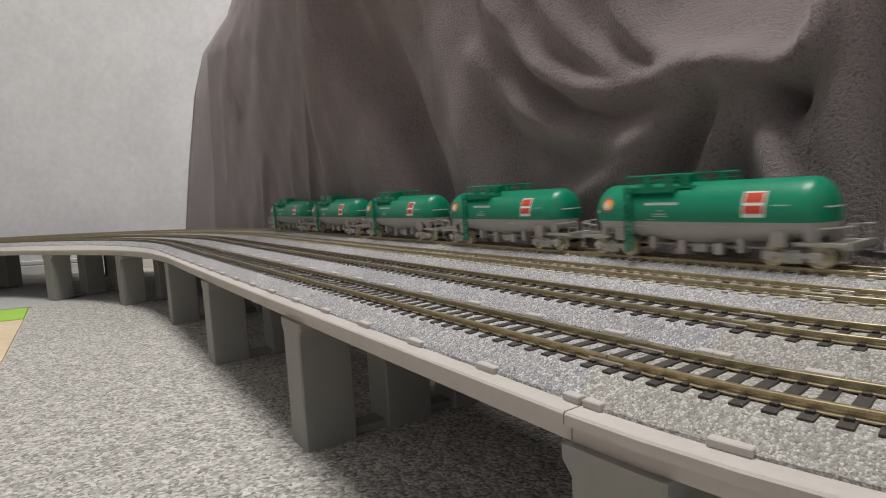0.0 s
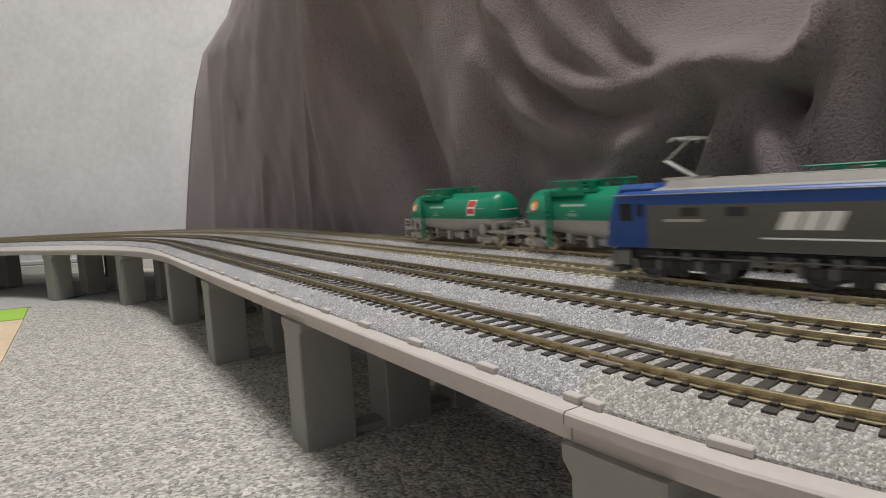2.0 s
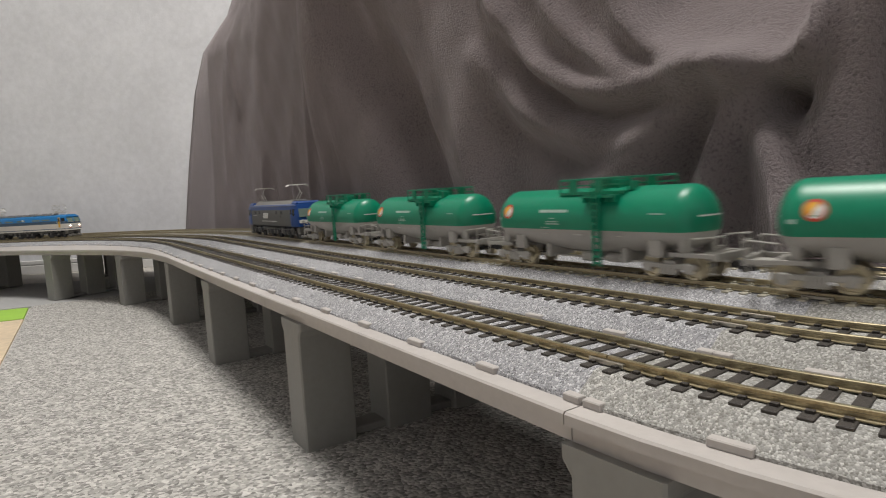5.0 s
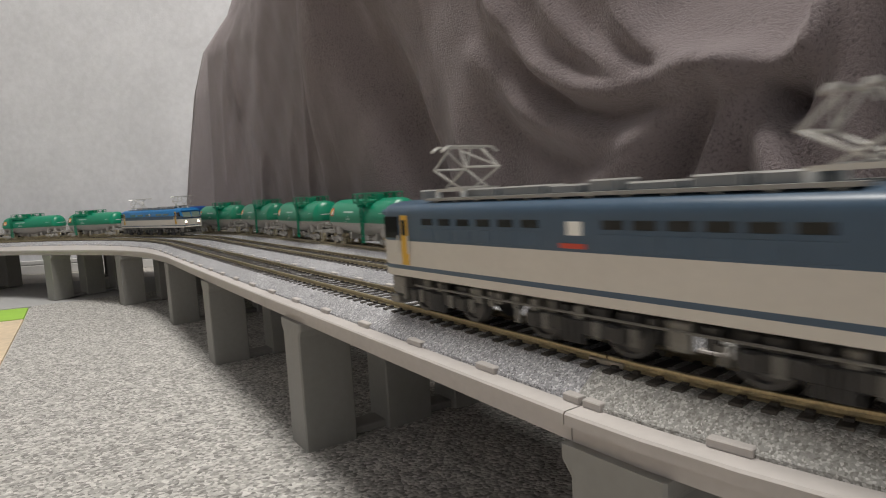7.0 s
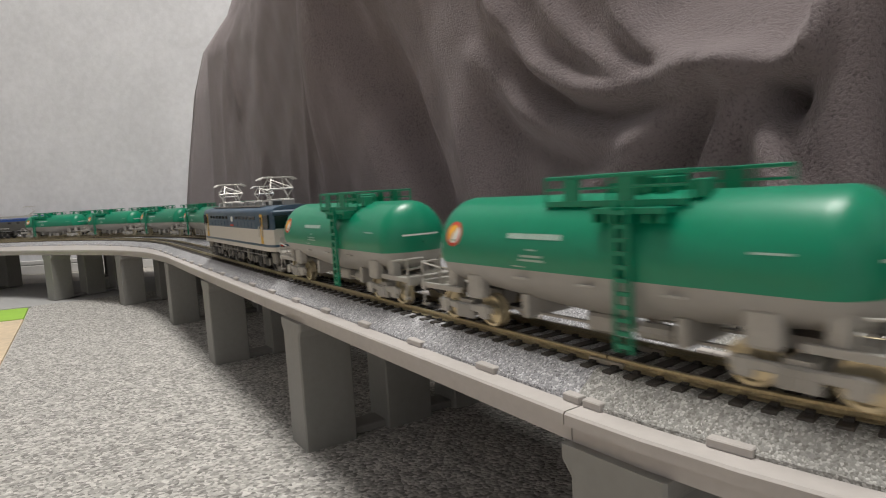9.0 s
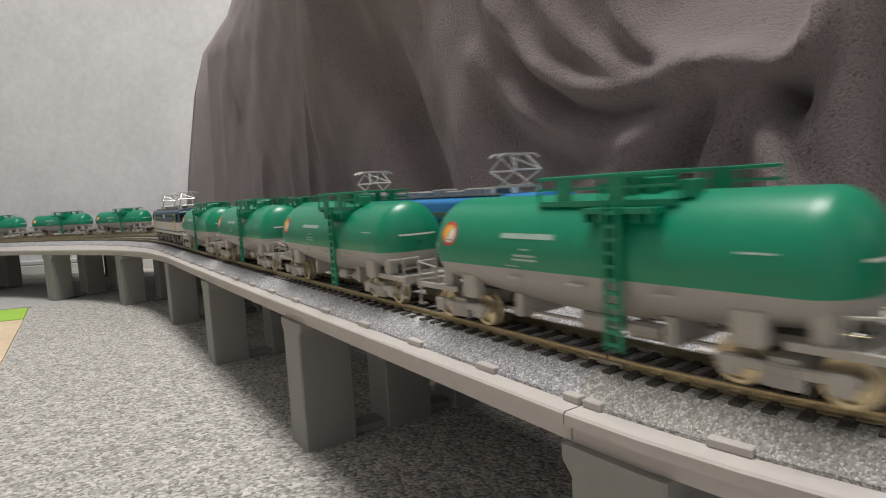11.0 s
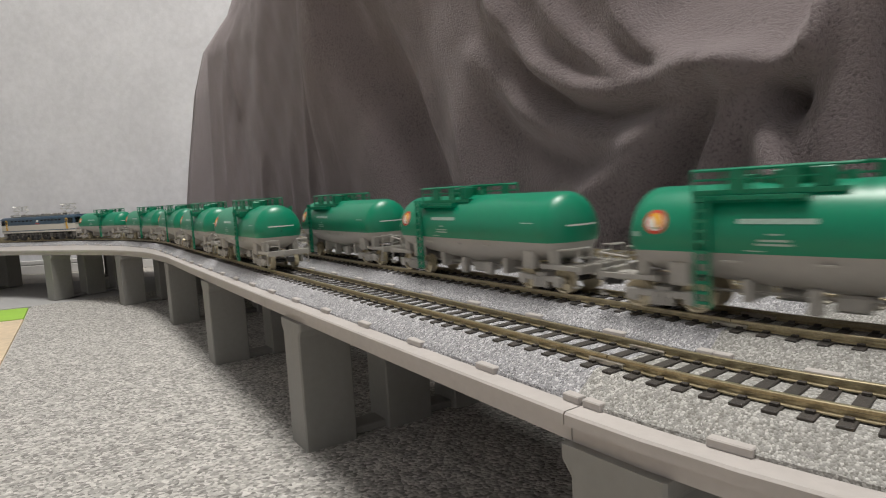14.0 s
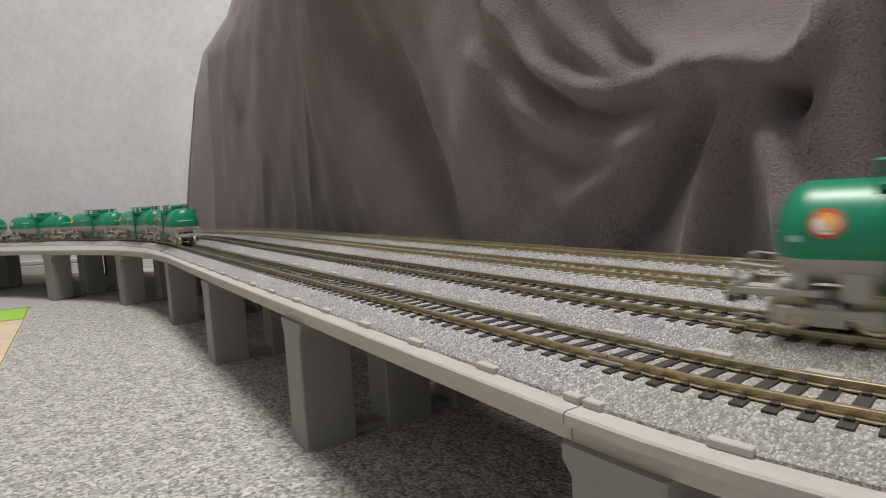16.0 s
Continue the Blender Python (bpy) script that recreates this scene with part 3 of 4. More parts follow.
def wheel_mesh(r, w, mat, name="wheel"):
    bm = bmesh.new()
    seg = 20
    prof = [(0.0, w * 0.3), (r * 0.3, w * 0.3), (r * 0.35, w * 0.1), (r * 0.78, w * 0.1), (r * 0.82, w * 0.5), (r, w * 0.5), (r, -w * 0.3), (r * 1.1, -w * 0.35), (r * 1.1, -w * 0.6), (0.0, -w * 0.6)]
    cols = [[bm.verts.new((rr * math.cos(2 * math.pi * i / seg), y, rr * math.sin(2 * math.pi * i / seg))) if rr > 0 else None for rr, y in prof] for i in range(seg)]
    c0, c1 = bm.verts.new((0, prof[0][1], 0)), bm.verts.new((0, prof[-1][1], 0))
    for i in range(seg):
        a, b = cols[i], cols[(i + 1) % seg]
        for j in range(len(prof) - 1):
            va, vb, vc, vd = a[j] or c0, a[j + 1] or c1, b[j + 1] or c1, b[j] or c0
            bm.faces.new(list(dict.fromkeys((va, vb, vc, vd))))
    bmesh.ops.recalc_face_normals(bm, faces=bm.faces)
    return mesh_of(name, bm, mat, True)


def bogie(parent, x, wheelbase, wr, mat, wheel, w_out=0.0125, frame_z=(0.0042, 0.0075)):
    bm = bmesh.new()
    hb = wheelbase / 2
    for sy in (-1, 1):
        y0, y1 = sorted((sy * (w_out - 0.0008), sy * (w_out + 0.0010)))
        put_box(bm, -hb - 0.0035, hb + 0.0035, y0, y1, frame_z[0] + 0.0008, frame_z[1], 0, 0.0004)
        put_box(bm, -0.0045, 0.0045, y0, y1 , frame_z[0] - 0.0020, frame_z[0] + 0.0012, 0, 0.0003)
        for hx in (-hb, hb):
            q0, q1 = sorted((sy * (w_out - 0.0006), sy * (w_out + 0.0018)))
            put_box(bm, hx - 0.0024, hx + 0.0024, q0, q1, wr - 0.0022, wr + 0.0026, 0, 0.0005)
        for hx in (-0.0026, 0, 0.0026):
            put_tube(bm, (hx, sy * (w_out + 0.0012), frame_z[0] - 0.0014), (hx, sy * (w_out + 0.0012), frame_z[1] - 0.0004), 0.0009, 6)
    put_box(bm, -0.003, 0.003, -w_out, w_out, frame_z[0] + 0.0005, frame_z[1] + 0.0012)
    b = part("bogie", bm, mat, parent)
    b.location = (x, 0, 0)
    for hx in (-hb, hb):
        for sy in (-1, 1):
            w = new("wheel", wheel)
            w.parent = b
            w.matrix_basis = Matrix.Translation((hx, sy * 0.0085, wr)) @ Matrix.Rotation(0 if sy > 0 else math.pi, 4, "Z")
        bm = bmesh.new()
        put_tube(bm, (0, -0.0085, 0), (0, 0.0085, 0), 0.0012, 8)
        ax = part("axle", bm, M["black"], b)
        ax.location = (hx, 0, wr)
    return b


def tank_wagon(red_square):
    car = tagged(new("tank_wagon"), "green and grey model tank wagon with round red and yellow emblem", "tank wagon", group="tank wagons")
    part("tank_shell", tank_shell(True, 28), M["green"], car, "glossy green upper tank", smooth=True)
    part("tank_belly", tank_shell(False, 18), M["tank_grey"], car, "matt grey lower tank", smooth=True)
    # walkway on top with its manhole and rails
    bm = bmesh.new()
    for y0, y1, xa, xb in ((-0.0110, -0.0055, -0.016, 0.030), (0.0055, 0.0110, -0.001, 0.045)):
        put_box(bm, xa, xb, y0, y1, 0.0408, 0.0424)
        side = math.copysign(1, y0 + y1)
        lx = 0.0385 if side > 0 else 0.0165
        xc, xd = (lx - 0.030, lx + 0.003) if side > 0 else (lx - 0.010, lx + 0.012)
        put_box(bm, xc, xd, *sorted((side * 0.0105, side * (0.0172 if side < 0 else 0.0150))), 0.0392, 0.0406)
        for x in np.arange(xc, xd, 0.004):
            put_box(bm, x, x + 0.0010, *sorted((side * 0.0120, side * 0.0168)), 0.0368 if side < 0 else 0.0384, 0.0394)
    for x in (-0.001, 0.006, 0.015, 0.024, 0.0290):
        put_box(bm, x, x + 0.0012, -0.0105, 0.0105, 0.0404, 0.0424)
    part("walkway", bm, M["green"], car)
    bm = bmesh.new()
    put_tube(bm, (0.012, 0, 0.043), (0.012, 0, 0.0478), 0.0046, 14)
    put_tube(bm, (0.012, 0, 0.0478), (0.012, 0, 0.0484), 0.0052, 14)
    put_tube(bm, (0.001, 0, 0.043), (0.001, 0, 0.0468), 0.0022, 10)
    put_tube(bm, (0.024, 0.002, 0.043), (0.024, 0.002, 0.0466), 0.0016, 8)
    put_box(bm, 0.017, 0.0215, -0.0045, 0.0045, 0.043, 0.0480, 0, 0.0003)
    put_box(bm, 0.030, 0.0335, -0.0085, -0.0035, 0.0424, 0.0470, 0, 0.0003)
    put_box(bm, 0.0035, 0.0085, 0.0040, 0.0095, 0.0424, 0.0485, 0, 0.0003)
    part("manhole", bm, M["green"], car)
    for sy in (-1, 1):
        bm = bmesh.new()
        y = sy * 0.0103
        xa, xb = (0.006, 0.0448) if sy > 0 else (-0.016, 0.0300)
        for x in np.linspace(xa, xb, 5):
            put_tube(bm, (x, y, 0.042), (x, y, 0.0492), 0.00045, 5)
        for z in (0.0490, 0.0458):
            put_tube(bm, (xa, y, z), (xb, y, z), 0.0006 if z > 0.047 else 0.0004, 5)
        part("handrail", bm, M["green"], car)
        for q in (0.22, 0.62):
            x = xa + (xb - xa) * q
            part("rail_panel", box(x - 0.0028, x + 0.0028, y - 0.0003, y + 0.0003, 0.0424, 0.0489), M["green"], car)
    bm = bmesh.new()
    for x in (-0.004, 0.0300):
        put_tube(bm, (x, -0.0103, 0.0492), (x, 0.0103, 0.0492), 0.00035, 5)
    part("end_rail", bm, M["green"], car)
    # ladders, one a side
    for sy, lx in ((1, 0.0385), (-1, 0.0165)):
        bm = bmesh.new()
        for d in (-0.0021, 0.0021):
            put_box(bm, lx + d - 0.0005, lx + d + 0.0005, *sorted((sy * (HALF + 0.0004), sy * (HALF + 0.0016))), 0.0038, 0.0425)
        for z in np.arange(0.0055, 0.041, 0.0034):
            put_box(bm, lx - 0.0021, lx + 0.0021, *sorted((sy * (HALF + 0.0004), sy * (HALF + 0.0016))), z - 0.0005, z + 0.0005)
        part("ladder", bm, M["green"], car)
    # emblem, lettering bars and plates
    for sy, k in ((1, 1), (-1, -1)):
        bm = bmesh.new()
        put_disc(bm, k * 0.0555, 0.0322, 0.0042, sy, 0.00010, 0)
        put_disc(bm, k * 0.0555, 0.0322, 0.0042, sy, 0.00020, 1, 0.0, 2 * math.pi, 0.0031, 24)
        put_disc(bm, k * 0.0555 + k * 0.0004, 0.0324, 0.0029, sy, 0.00022, 2, 0.9, 4.2)
        part("emblem", bm, [M["white"], M["red"], M["orange"]], car, "round red, white and yellow emblem")
        for xa, xb, za, zb in ((0.0055, 0.0278, 0.0316, 0.0332), (0.0150, 0.0190, 0.0282, 0.0287), (0.0125, 0.0215, 0.0262, 0.0269), (0.0118, 0.0222, 0.0249, 0.0256), (0.0200, 0.0255, 0.0228, 0.0232), (0.0618, 0.0650, 0.0272, 0.0290), (-0.0560, -0.0475, 0.0306, 0.0311)):
            bm = bmesh.new()
            put_print(bm, k * xa, k * xb, za, zb, sy, nx=4, nz=1)
            part("lettering", bm, M["print"], car, "white lettering bar")
    for k in (1, -1):
        bm = bmesh.new()
        for y in np.linspace(-0.009, 0.009, 9)[:-1]:
            w = 0.00225
            vs = []
            for yy, zz in ((y, 0.0292), (y + w, 0.0292), (y + w, 0.0299), (y, 0.0299)):
                e = min(0.999, math.hypot(yy / HALF, (zz - MIDZ) / 0.018))
                vs.append(bm.verts.new((k * (TANK - 0.0105 + 0.0105 * math.sqrt(1 - e * e) + 0.0002), yy, zz)))
            bm.faces.new(vs)
        part("end_stripe", bm, M["white"], car)
    if red_square:
        bm = bmesh.new()
        put_print(bm, -0.0440, -0.0325, 0.0246, 0.0380, 1, 0.00012, 0)
        put_print(bm, -0.0432, -0.0333, 0.0324, 0.0372, 1, 0.00022, 1)
        put_print(bm, -0.0432, -0.0333, 0.0268, 0.0308, 1, 0.00022, 1)
        part("placard", bm, [M["white"], M["red"]], car, "white-framed red placard")
    # underframe at each end
    wheel = WHEELS["wagon"]
    for k in (1, -1):
        bm = bmesh.new()
        for sy in (-1, 1):
            put_box(bm, *sorted((k * 0.0565, k * 0.0805)), *sorted((sy * 0.0125, sy * 0.0138)), 0.0108, 0.0128, 0, 0.0002)
            put_box(bm, *sorted((k * 0.0445, k * 0.0525)), *sorted((sy * 0.0095, sy * 0.0142)), 0.0098, 0.0188, 0, 0.0009)
            put_box(bm, *sorted((k * 0.0605, k * 0.0650)), *sorted((sy * 0.0080, sy * 0.0128)), 0.0110, 0.0200, 0, 0.0007)
        put_box(bm, *sorted((k * 0.0795, k * 0.0812)), -0.0142, 0.0142, 0.0100, 0.0135, 0, 0.0002)
        put_box(bm, *sorted((k * 0.045, k * 0.080)), -0.0035, 0.0035, 0.0085, 0.0115)
        put_box(bm, *sorted((k * 0.0665, k * 0.0715)), -0.0135, 0.0135, 0.0112, 0.0122)
        part("end_frame", bm, M["frame_grey"], car)
        for sy in (-1, 1):
            bm = bmesh.new()
            pts = [(k * 0.080, sy * 0.0138, 0.0128), (k * 0.080, sy * 0.0138, 0.0205), (k * 0.080, sy * 0.0062, 0.0205), (k * 0.080, sy * 0.0062, 0.0128)]
            for p, q in zip(pts[:-1], pts[1:]):
                put_tube(bm, p, q, 0.00045, 5)
            railing = part("end_railing", bm, M["frame_grey"], car)
            for nm, p, q in (("cross_bar", (0.080, 0.0138, 0.0165), (0.080, 0.0062, 0.0165)), ("top_bar", (0.068, 0.0138, 0.0192), (0.080, 0.0138, 0.0205)), ("post", (0.068, 0.0138, 0.0122), (0.068, 0.0138, 0.0192))):
                bm = bmesh.new()
                put_tube(bm, (k * p[0], sy * p[1], p[2]), (k * q[0], sy * q[1], q[2]), 0.0004, 5)
                part(nm, bm, M["frame_grey"], railing)
            bm = bmesh.new()
            put_box(bm, *sorted((k * 0.0775, k * 0.0798)), *sorted((sy * 0.0125, sy * 0.0148)), 0.004, 0.0046)
            put_tube(bm, (k * 0.079, sy * 0.0145, 0.0043), (k * 0.079, sy * 0.0138, 0.011), 0.0004, 5)
            part("step", bm, M["frame_grey"], car)
        bm = bmesh.new()
        put_box(bm, *sorted((k * 0.079, k * 0.0835)), -0.0016, 0.0016, 0.0062, 0.0090)
        put_box(bm, *sorted((k * 0.0825, k * 0.0855)), -0.0024, 0.0024, 0.0056, 0.0096, 0, 0.0005)
        part("coupler", bm, M["black"], car)
        bogie(car, k * 0.0555, 0.0222, 0.0054, M["frame_grey"], wheel)
    # brake gear and pipes under the belly
    bm = bmesh.new()
    put_box(bm, -0.006, 0.004, -0.006, 0.006, 0.0040, 0.0095, 0, 0.0008)
    put_tube(bm, (0.012, -0.004, 0.0068), (0.022, -0.004, 0.0068), 0.0024, 10)
    put_box(bm, 0.006, 0.010, 0.006, 0.010, 0.003, 0.0115, 0, 0.0005)
    put_box(bm, -0.018, -0.013, 0.0085, 0.0115, 0.0040, 0.0105, 0, 0.0005)
    put_box(bm, 0.026, 0.029, -0.010, 0.010, 0.0055, 0.013)
    put_box(bm, -0.029, -0.026, -0.010, 0.010, 0.0055, 0.013)
    put_tube(bm, (-0.045, 0.0045, 0.0080), (0.045, 0.0045, 0.0080), 0.0006, 5)
    put_tube(bm, (-0.042, -0.0045, 0.0062), (0.042, -0.0045, 0.0062), 0.0006, 5)
    part("brake_gear", bm, M["frame_grey"], car)
    for x in (-0.022, 0.003, 0.030):
        for sy in (-1, 1):
            part("tank_lug", box(x - 0.0028, x + 0.0028, *sorted((sy * (HALF - 0.0005), sy * (HALF + 0.0006))), 0.0194, 0.0199), M["frame_grey"], car)
    return car


WHEELS = {"wagon": wheel_mesh(0.0054, 0.0028, M["steel"])}


# ---------------------------------------------------------------- locomotives
M["navy"] = material("navy_blue_paint", (0.046, 0.085, 0.135), 0.4, vary=0.05, scale=60)
M["sky_blue"] = material("bright_blue_paint", (0.016, 0.185, 0.47), 0.38, vary=0.05, scale=60)
M["royal_blue"] = material("royal_blue_paint", (0.007, 0.062, 0.27), 0.4, vary=0.05, scale=60)
M["gear_grey"] = material("grey_running_gear", (0.17, 0.165, 0.15), 0.45, vary=0.2, scale=120)
M["cream"] = material("pale_cream_paint", (0.58, 0.55, 0.50), 0.42, vary=0.04, scale=60)
M["slate"] = material("slate_grey_paint", (0.10, 0.10, 0.092), 0.42, vary=0.06, scale=60)
M["roof_grey"] = material("grey_roof_paint", (0.28, 0.275, 0.26), 0.5, vary=0.08, scale=60)
M["yellow"] = material("yellow_door_paint", (0.62, 0.36, 0.03), 0.42, vary=0.05, scale=60)
M["glass"] = material("dark_window_glass", (0.012, 0.014, 0.014), 0.12, vary=0.05, spec=0.4)
M["pale_glass"] = material("green_glass_with_reflection", (0.16, 0.22, 0.19), 0.1, vary=0.05, spec=0.8)
M["panto"] = material("silver_pantograph", (0.55, 0.54, 0.51), 0.4, 0.6, vary=0.05, scale=90)
M["lamp"] = material("lit_headlamp", (1.0, 0.9, 0.7), 0.3)
M["lamp"].node_tree.nodes["Principled BSDF"].inputs["Emission Color"].default_value = (1.0, 0.9, 0.72, 1)
M["lamp"].node_tree.nodes["Principled BSDF"].inputs["Emission Strength"].default_value = 5.0
WHEELS["loco"] = wheel_mesh(0.0070, 0.0028, M["dark_grey"])


def body_strips(levels, mats, zone, xe):
    """levels: (z, half width) from the sill to the crown; mats[i] colours the strip above level i; xe(z): where the end stands."""
    bm = bmesh.new()
    for sy in (1, -1):
        grid = []
        for z, w in levels:
            e = xe(z)
            xs = [-e] + ([-zone, zone] if zone else [0.0]) + [e]
            nose = 0.0022
            row = []
            for i, x in enumerate(xs):
                end = i in (0, len(xs) - 1)
                row.append(bm.verts.new((x, sy * (w - (nose if end else 0.0)), z)))
                if i == 0:
                    row.append(bm.verts.new((x + 0.006, sy * w, z)))
                if i == len(xs) - 2:
                    row.append(bm.verts.new((e - 0.006, sy * w, z)))
            grid.append(row)
        for j in range(len(levels) - 1):
            for i in range(len(grid[0]) - 1):
                f = bm.faces.new((grid[j][i], grid[j][i + 1], grid[j + 1][i + 1], grid[j + 1][i]))
                mid = zone and 2 <= i < len(grid[0]) - 3
                f.material_index = mats[j][1] if (mid and isinstance(mats[j], tuple)) else (mats[j][0] if isinstance(mats[j], tuple) else mats[j])
        if sy == 1:
            left = grid
        else:
            right = grid
    for j in range(len(levels) - 1):
        for c in (0, -1):
            f = bm.faces.new((left[j][c], right[j][c], right[j + 1][c], left[j + 1][c]))
            f.material_index = mats[j][0] if isinstance(mats[j], tuple) else mats[j]
    for j in (0, -1):
        for i in range(len(left[0]) - 1):
            f = bm.faces.new((left[j][i], left[j][i + 1], right[j][i + 1], right[j][i]))
            m = mats[0] if j == 0 else mats[-1]
            f.material_index = m[0] if isinstance(m, tuple) else m
    bmesh.ops.remove_doubles(bm, verts=bm.verts, dist=1e-6)
    bmesh.ops.recalc_face_normals(bm, faces=bm.faces)
    return bm


def diamond_pantograph(parent, x, z):
    """Crossed lower arms, folded upper arms and two contact strips."""
    p = new("pantograph")
    p.parent = parent
    p.matrix_basis = Matrix.Translation((x, 0, z))
    p["label"] = "silver diamond pantograph, raised"
    w, r = 0.0078, 0.00048
    def rod(name, a, b, rr):
        bm = bmesh.new()
        put_tube(bm, a, b, rr, 5)
        part(name, bm, M["panto"], p)

    for k in (-1, 1):
        for sy in (-1, 1):
            rod("lower_arm", (-k * 0.0045, sy * w * 0.85, 0.0014), (k * 0.0100, sy * w, 0.0088), r)
            rod("upper_arm", (k * 0.0100, sy * w, 0.0088), (k * 0.0030, sy * w * 0.62, 0.0164), r)
        rod("knee_rod", (k * 0.0100, -w, 0.0088), (k * 0.0100, w, 0.0088), r)
        rod("pivot_rod", (-k * 0.0045, -w * 0.85, 0.0014), (-k * 0.0045, w * 0.85, 0.0014), r * 1.4)
        rod("cross_brace", (k * 0.0100, -w, 0.0088), (k * 0.0040, w * 0.66, 0.0150), r * 0.8)
    for k in (-1, 1):
        bm = bmesh.new()
        put_box(bm, k * 0.0032 - 0.0007, k * 0.0032 + 0.0007, -0.0102, 0.0102, 0.0163, 0.0171, 0, 0.0001)
        for sy in (-1, 1):
            put_tube(bm, (k * 0.0032, sy * 0.0100, 0.0168), (k * 0.0032, sy * 0.0132, 0.0150), 0.0006, 5)
        part("contact_strip", bm, M["panto"], p)
    bm = bmesh.new()
    for sy in (-1, 1):
        put_box(bm, -0.0085, 0.0085, sy * w - 0.0007, sy * w + 0.0007, 0.0004, 0.0016)
    for k in (-1, 1):
        put_box(bm, k * 0.0075 - 0.0007, k * 0.0075 + 0.0007, -w, w, 0.0004, 0.0016)
    part("base_frame", bm, M["panto"], p)
    for sy in (-1, 1):
        for k in (-1, 1):
            bm = bmesh.new()
            put_tube(bm, (k * 0.0078, sy * w, -0.0022), (k * 0.0078, sy * w, 0.0005), 0.0012, 8)
            part("insulator", bm, M["white"], p)


def arm_pantograph(parent, x, z, k, up=True):
    bm = bmesh.new()
    r = 0.0005
    hz = 0.0185 if up else 0.010
    kn = Vector((x + k * 0.010, 0, z + hz * 0.5))
    top = Vector((x - k * 0.002, 0, z + hz))
    for y in (-0.0016, 0.0016):
        put_tube(bm, (x - k * 0.004, y, z + 0.001), kn + Vector((0, y, 0)), r, 5)
    put_tube(bm, kn, top, r, 5)
    for d in (-0.0028, 0.0028):
        put_tube(bm, top + Vector((d, -0.0105, 0.0004)), top + Vector((d, 0.0105, 0.0004)), 0.0005, 5)
        for sy in (-1, 1):
            put_tube(bm, top + Vector((d, sy * 0.0105, 0.0004)), top + Vector((d, sy * 0.0135, -0.0014)), 0.0005, 5)
    for sy in (-1, 1):
        put_tube(bm, top + Vector((-0.0028, sy * 0.006, 0)), top + Vector((0.0028, sy * 0.006, 0)), 0.0004, 5)
    for sy in (-1, 1):
        put_box(bm, x - 0.008, x + 0.008, sy * 0.0065 - 0.0006, sy * 0.0065 + 0.0006, z, z + 0.0012)
    put_box(bm, x - 0.006, x - 0.004, -0.0065, 0.0065, z, z + 0.0012)
    put_box(bm, x + 0.004, x + 0.006, -0.0065, 0.0065, z, z + 0.0012)
    part("pantograph", bm, M["panto"], parent, "thin single-arm pantograph")


def plate(parent, name, x0, x1, z0, z1, w, mat, label="", sides=(1, -1), proud=0.0003):
    for sy in sides:
        bm = box(x0, x1, *sorted((sy * (w - 0.001), sy * (w + proud))), z0, z1, 0.00012)
        part(name, bm, mat, parent, label)


def running_gear(loco, xs, wheelbase, half, mat):
    for x in xs:
        bogie(loco, x, wheelbase, 0.0070, mat, WHEELS["loco"], 0.0138, (0.0045, 0.0098))
    rng = random.Random(11)
    x = -half + 0.022
    while x < half - 0.026:
        wd, dp, out = rng.uniform(0.0022, 0.0062), rng.uniform(0.0025, 0.0075), rng.uniform(0.0138, 0.0150)
        for sy in (-1, 1):
            part("equipment_box", box(x, x + wd, *sorted((sy * 0.0118, sy * out)), 0.0134 - dp, 0.0134, 0.0004), M["gear_grey"] if rng.random() < 0.4 else mat, loco)
        x += wd + rng.uniform(0.0015, 0.0055)
    bm = bmesh.new()
    put_box(bm, -half + 0.006, half - 0.006, -0.0105, 0.0105, 0.0098, 0.0140)
    part("underframe", bm, mat, loco)
    for sy in (-1, 1):
        bm = bmesh.new()
        put_tube(bm, (-half + 0.02, sy * 0.0150, 0.0112), (half - 0.02, sy * 0.0150, 0.0112), 0.0004, 5)
        part("brake_pipe", bm, M["gear_grey"], loco)
        for xb in xs:
            for d in (-0.0215, -0.0095, 0.0095, 0.0215):
                bm = bmesh.new()
                put_tube(bm, (xb + d, sy * 0.0150, 0.0052), (xb + d, sy * 0.0150, 0.0098), 0.0011, 8)
                part("spring", bm, M["gear_grey"], loco)
    for k in (1, -1):
        bm = bmesh.new()
        x = k * (half - 0.002)
        put_box(bm, *sorted((x, x - k * 0.010)), -0.0145, 0.0145, 0.0062, 0.0142, 0, 0.001)
        put_box(bm, *sorted((x + k * 0.004, x - k * 0.003)), -0.0135, 0.0135, 0.0018, 0.0052, 0, 0.0006)
        part("skirt", bm, M["gear_grey"], loco)
        bm = bmesh.new()
        put_box(bm, *sorted((x, x + k * 0.007)), -0.0022, 0.0022, 0.0062, 0.0095, 0, 0.0005)
        part("coupler", bm, M["black"], loco)
        bm = bmesh.new()
        for y in (-0.010, -0.0065, 0.0065, 0.010):
            put_tube(bm, (x + k * 0.001, y, 0.0110), (x + k * 0.003, y, 0.0055), 0.0005, 5)
        part("brake_hose", bm, M["frame_grey"], loco)


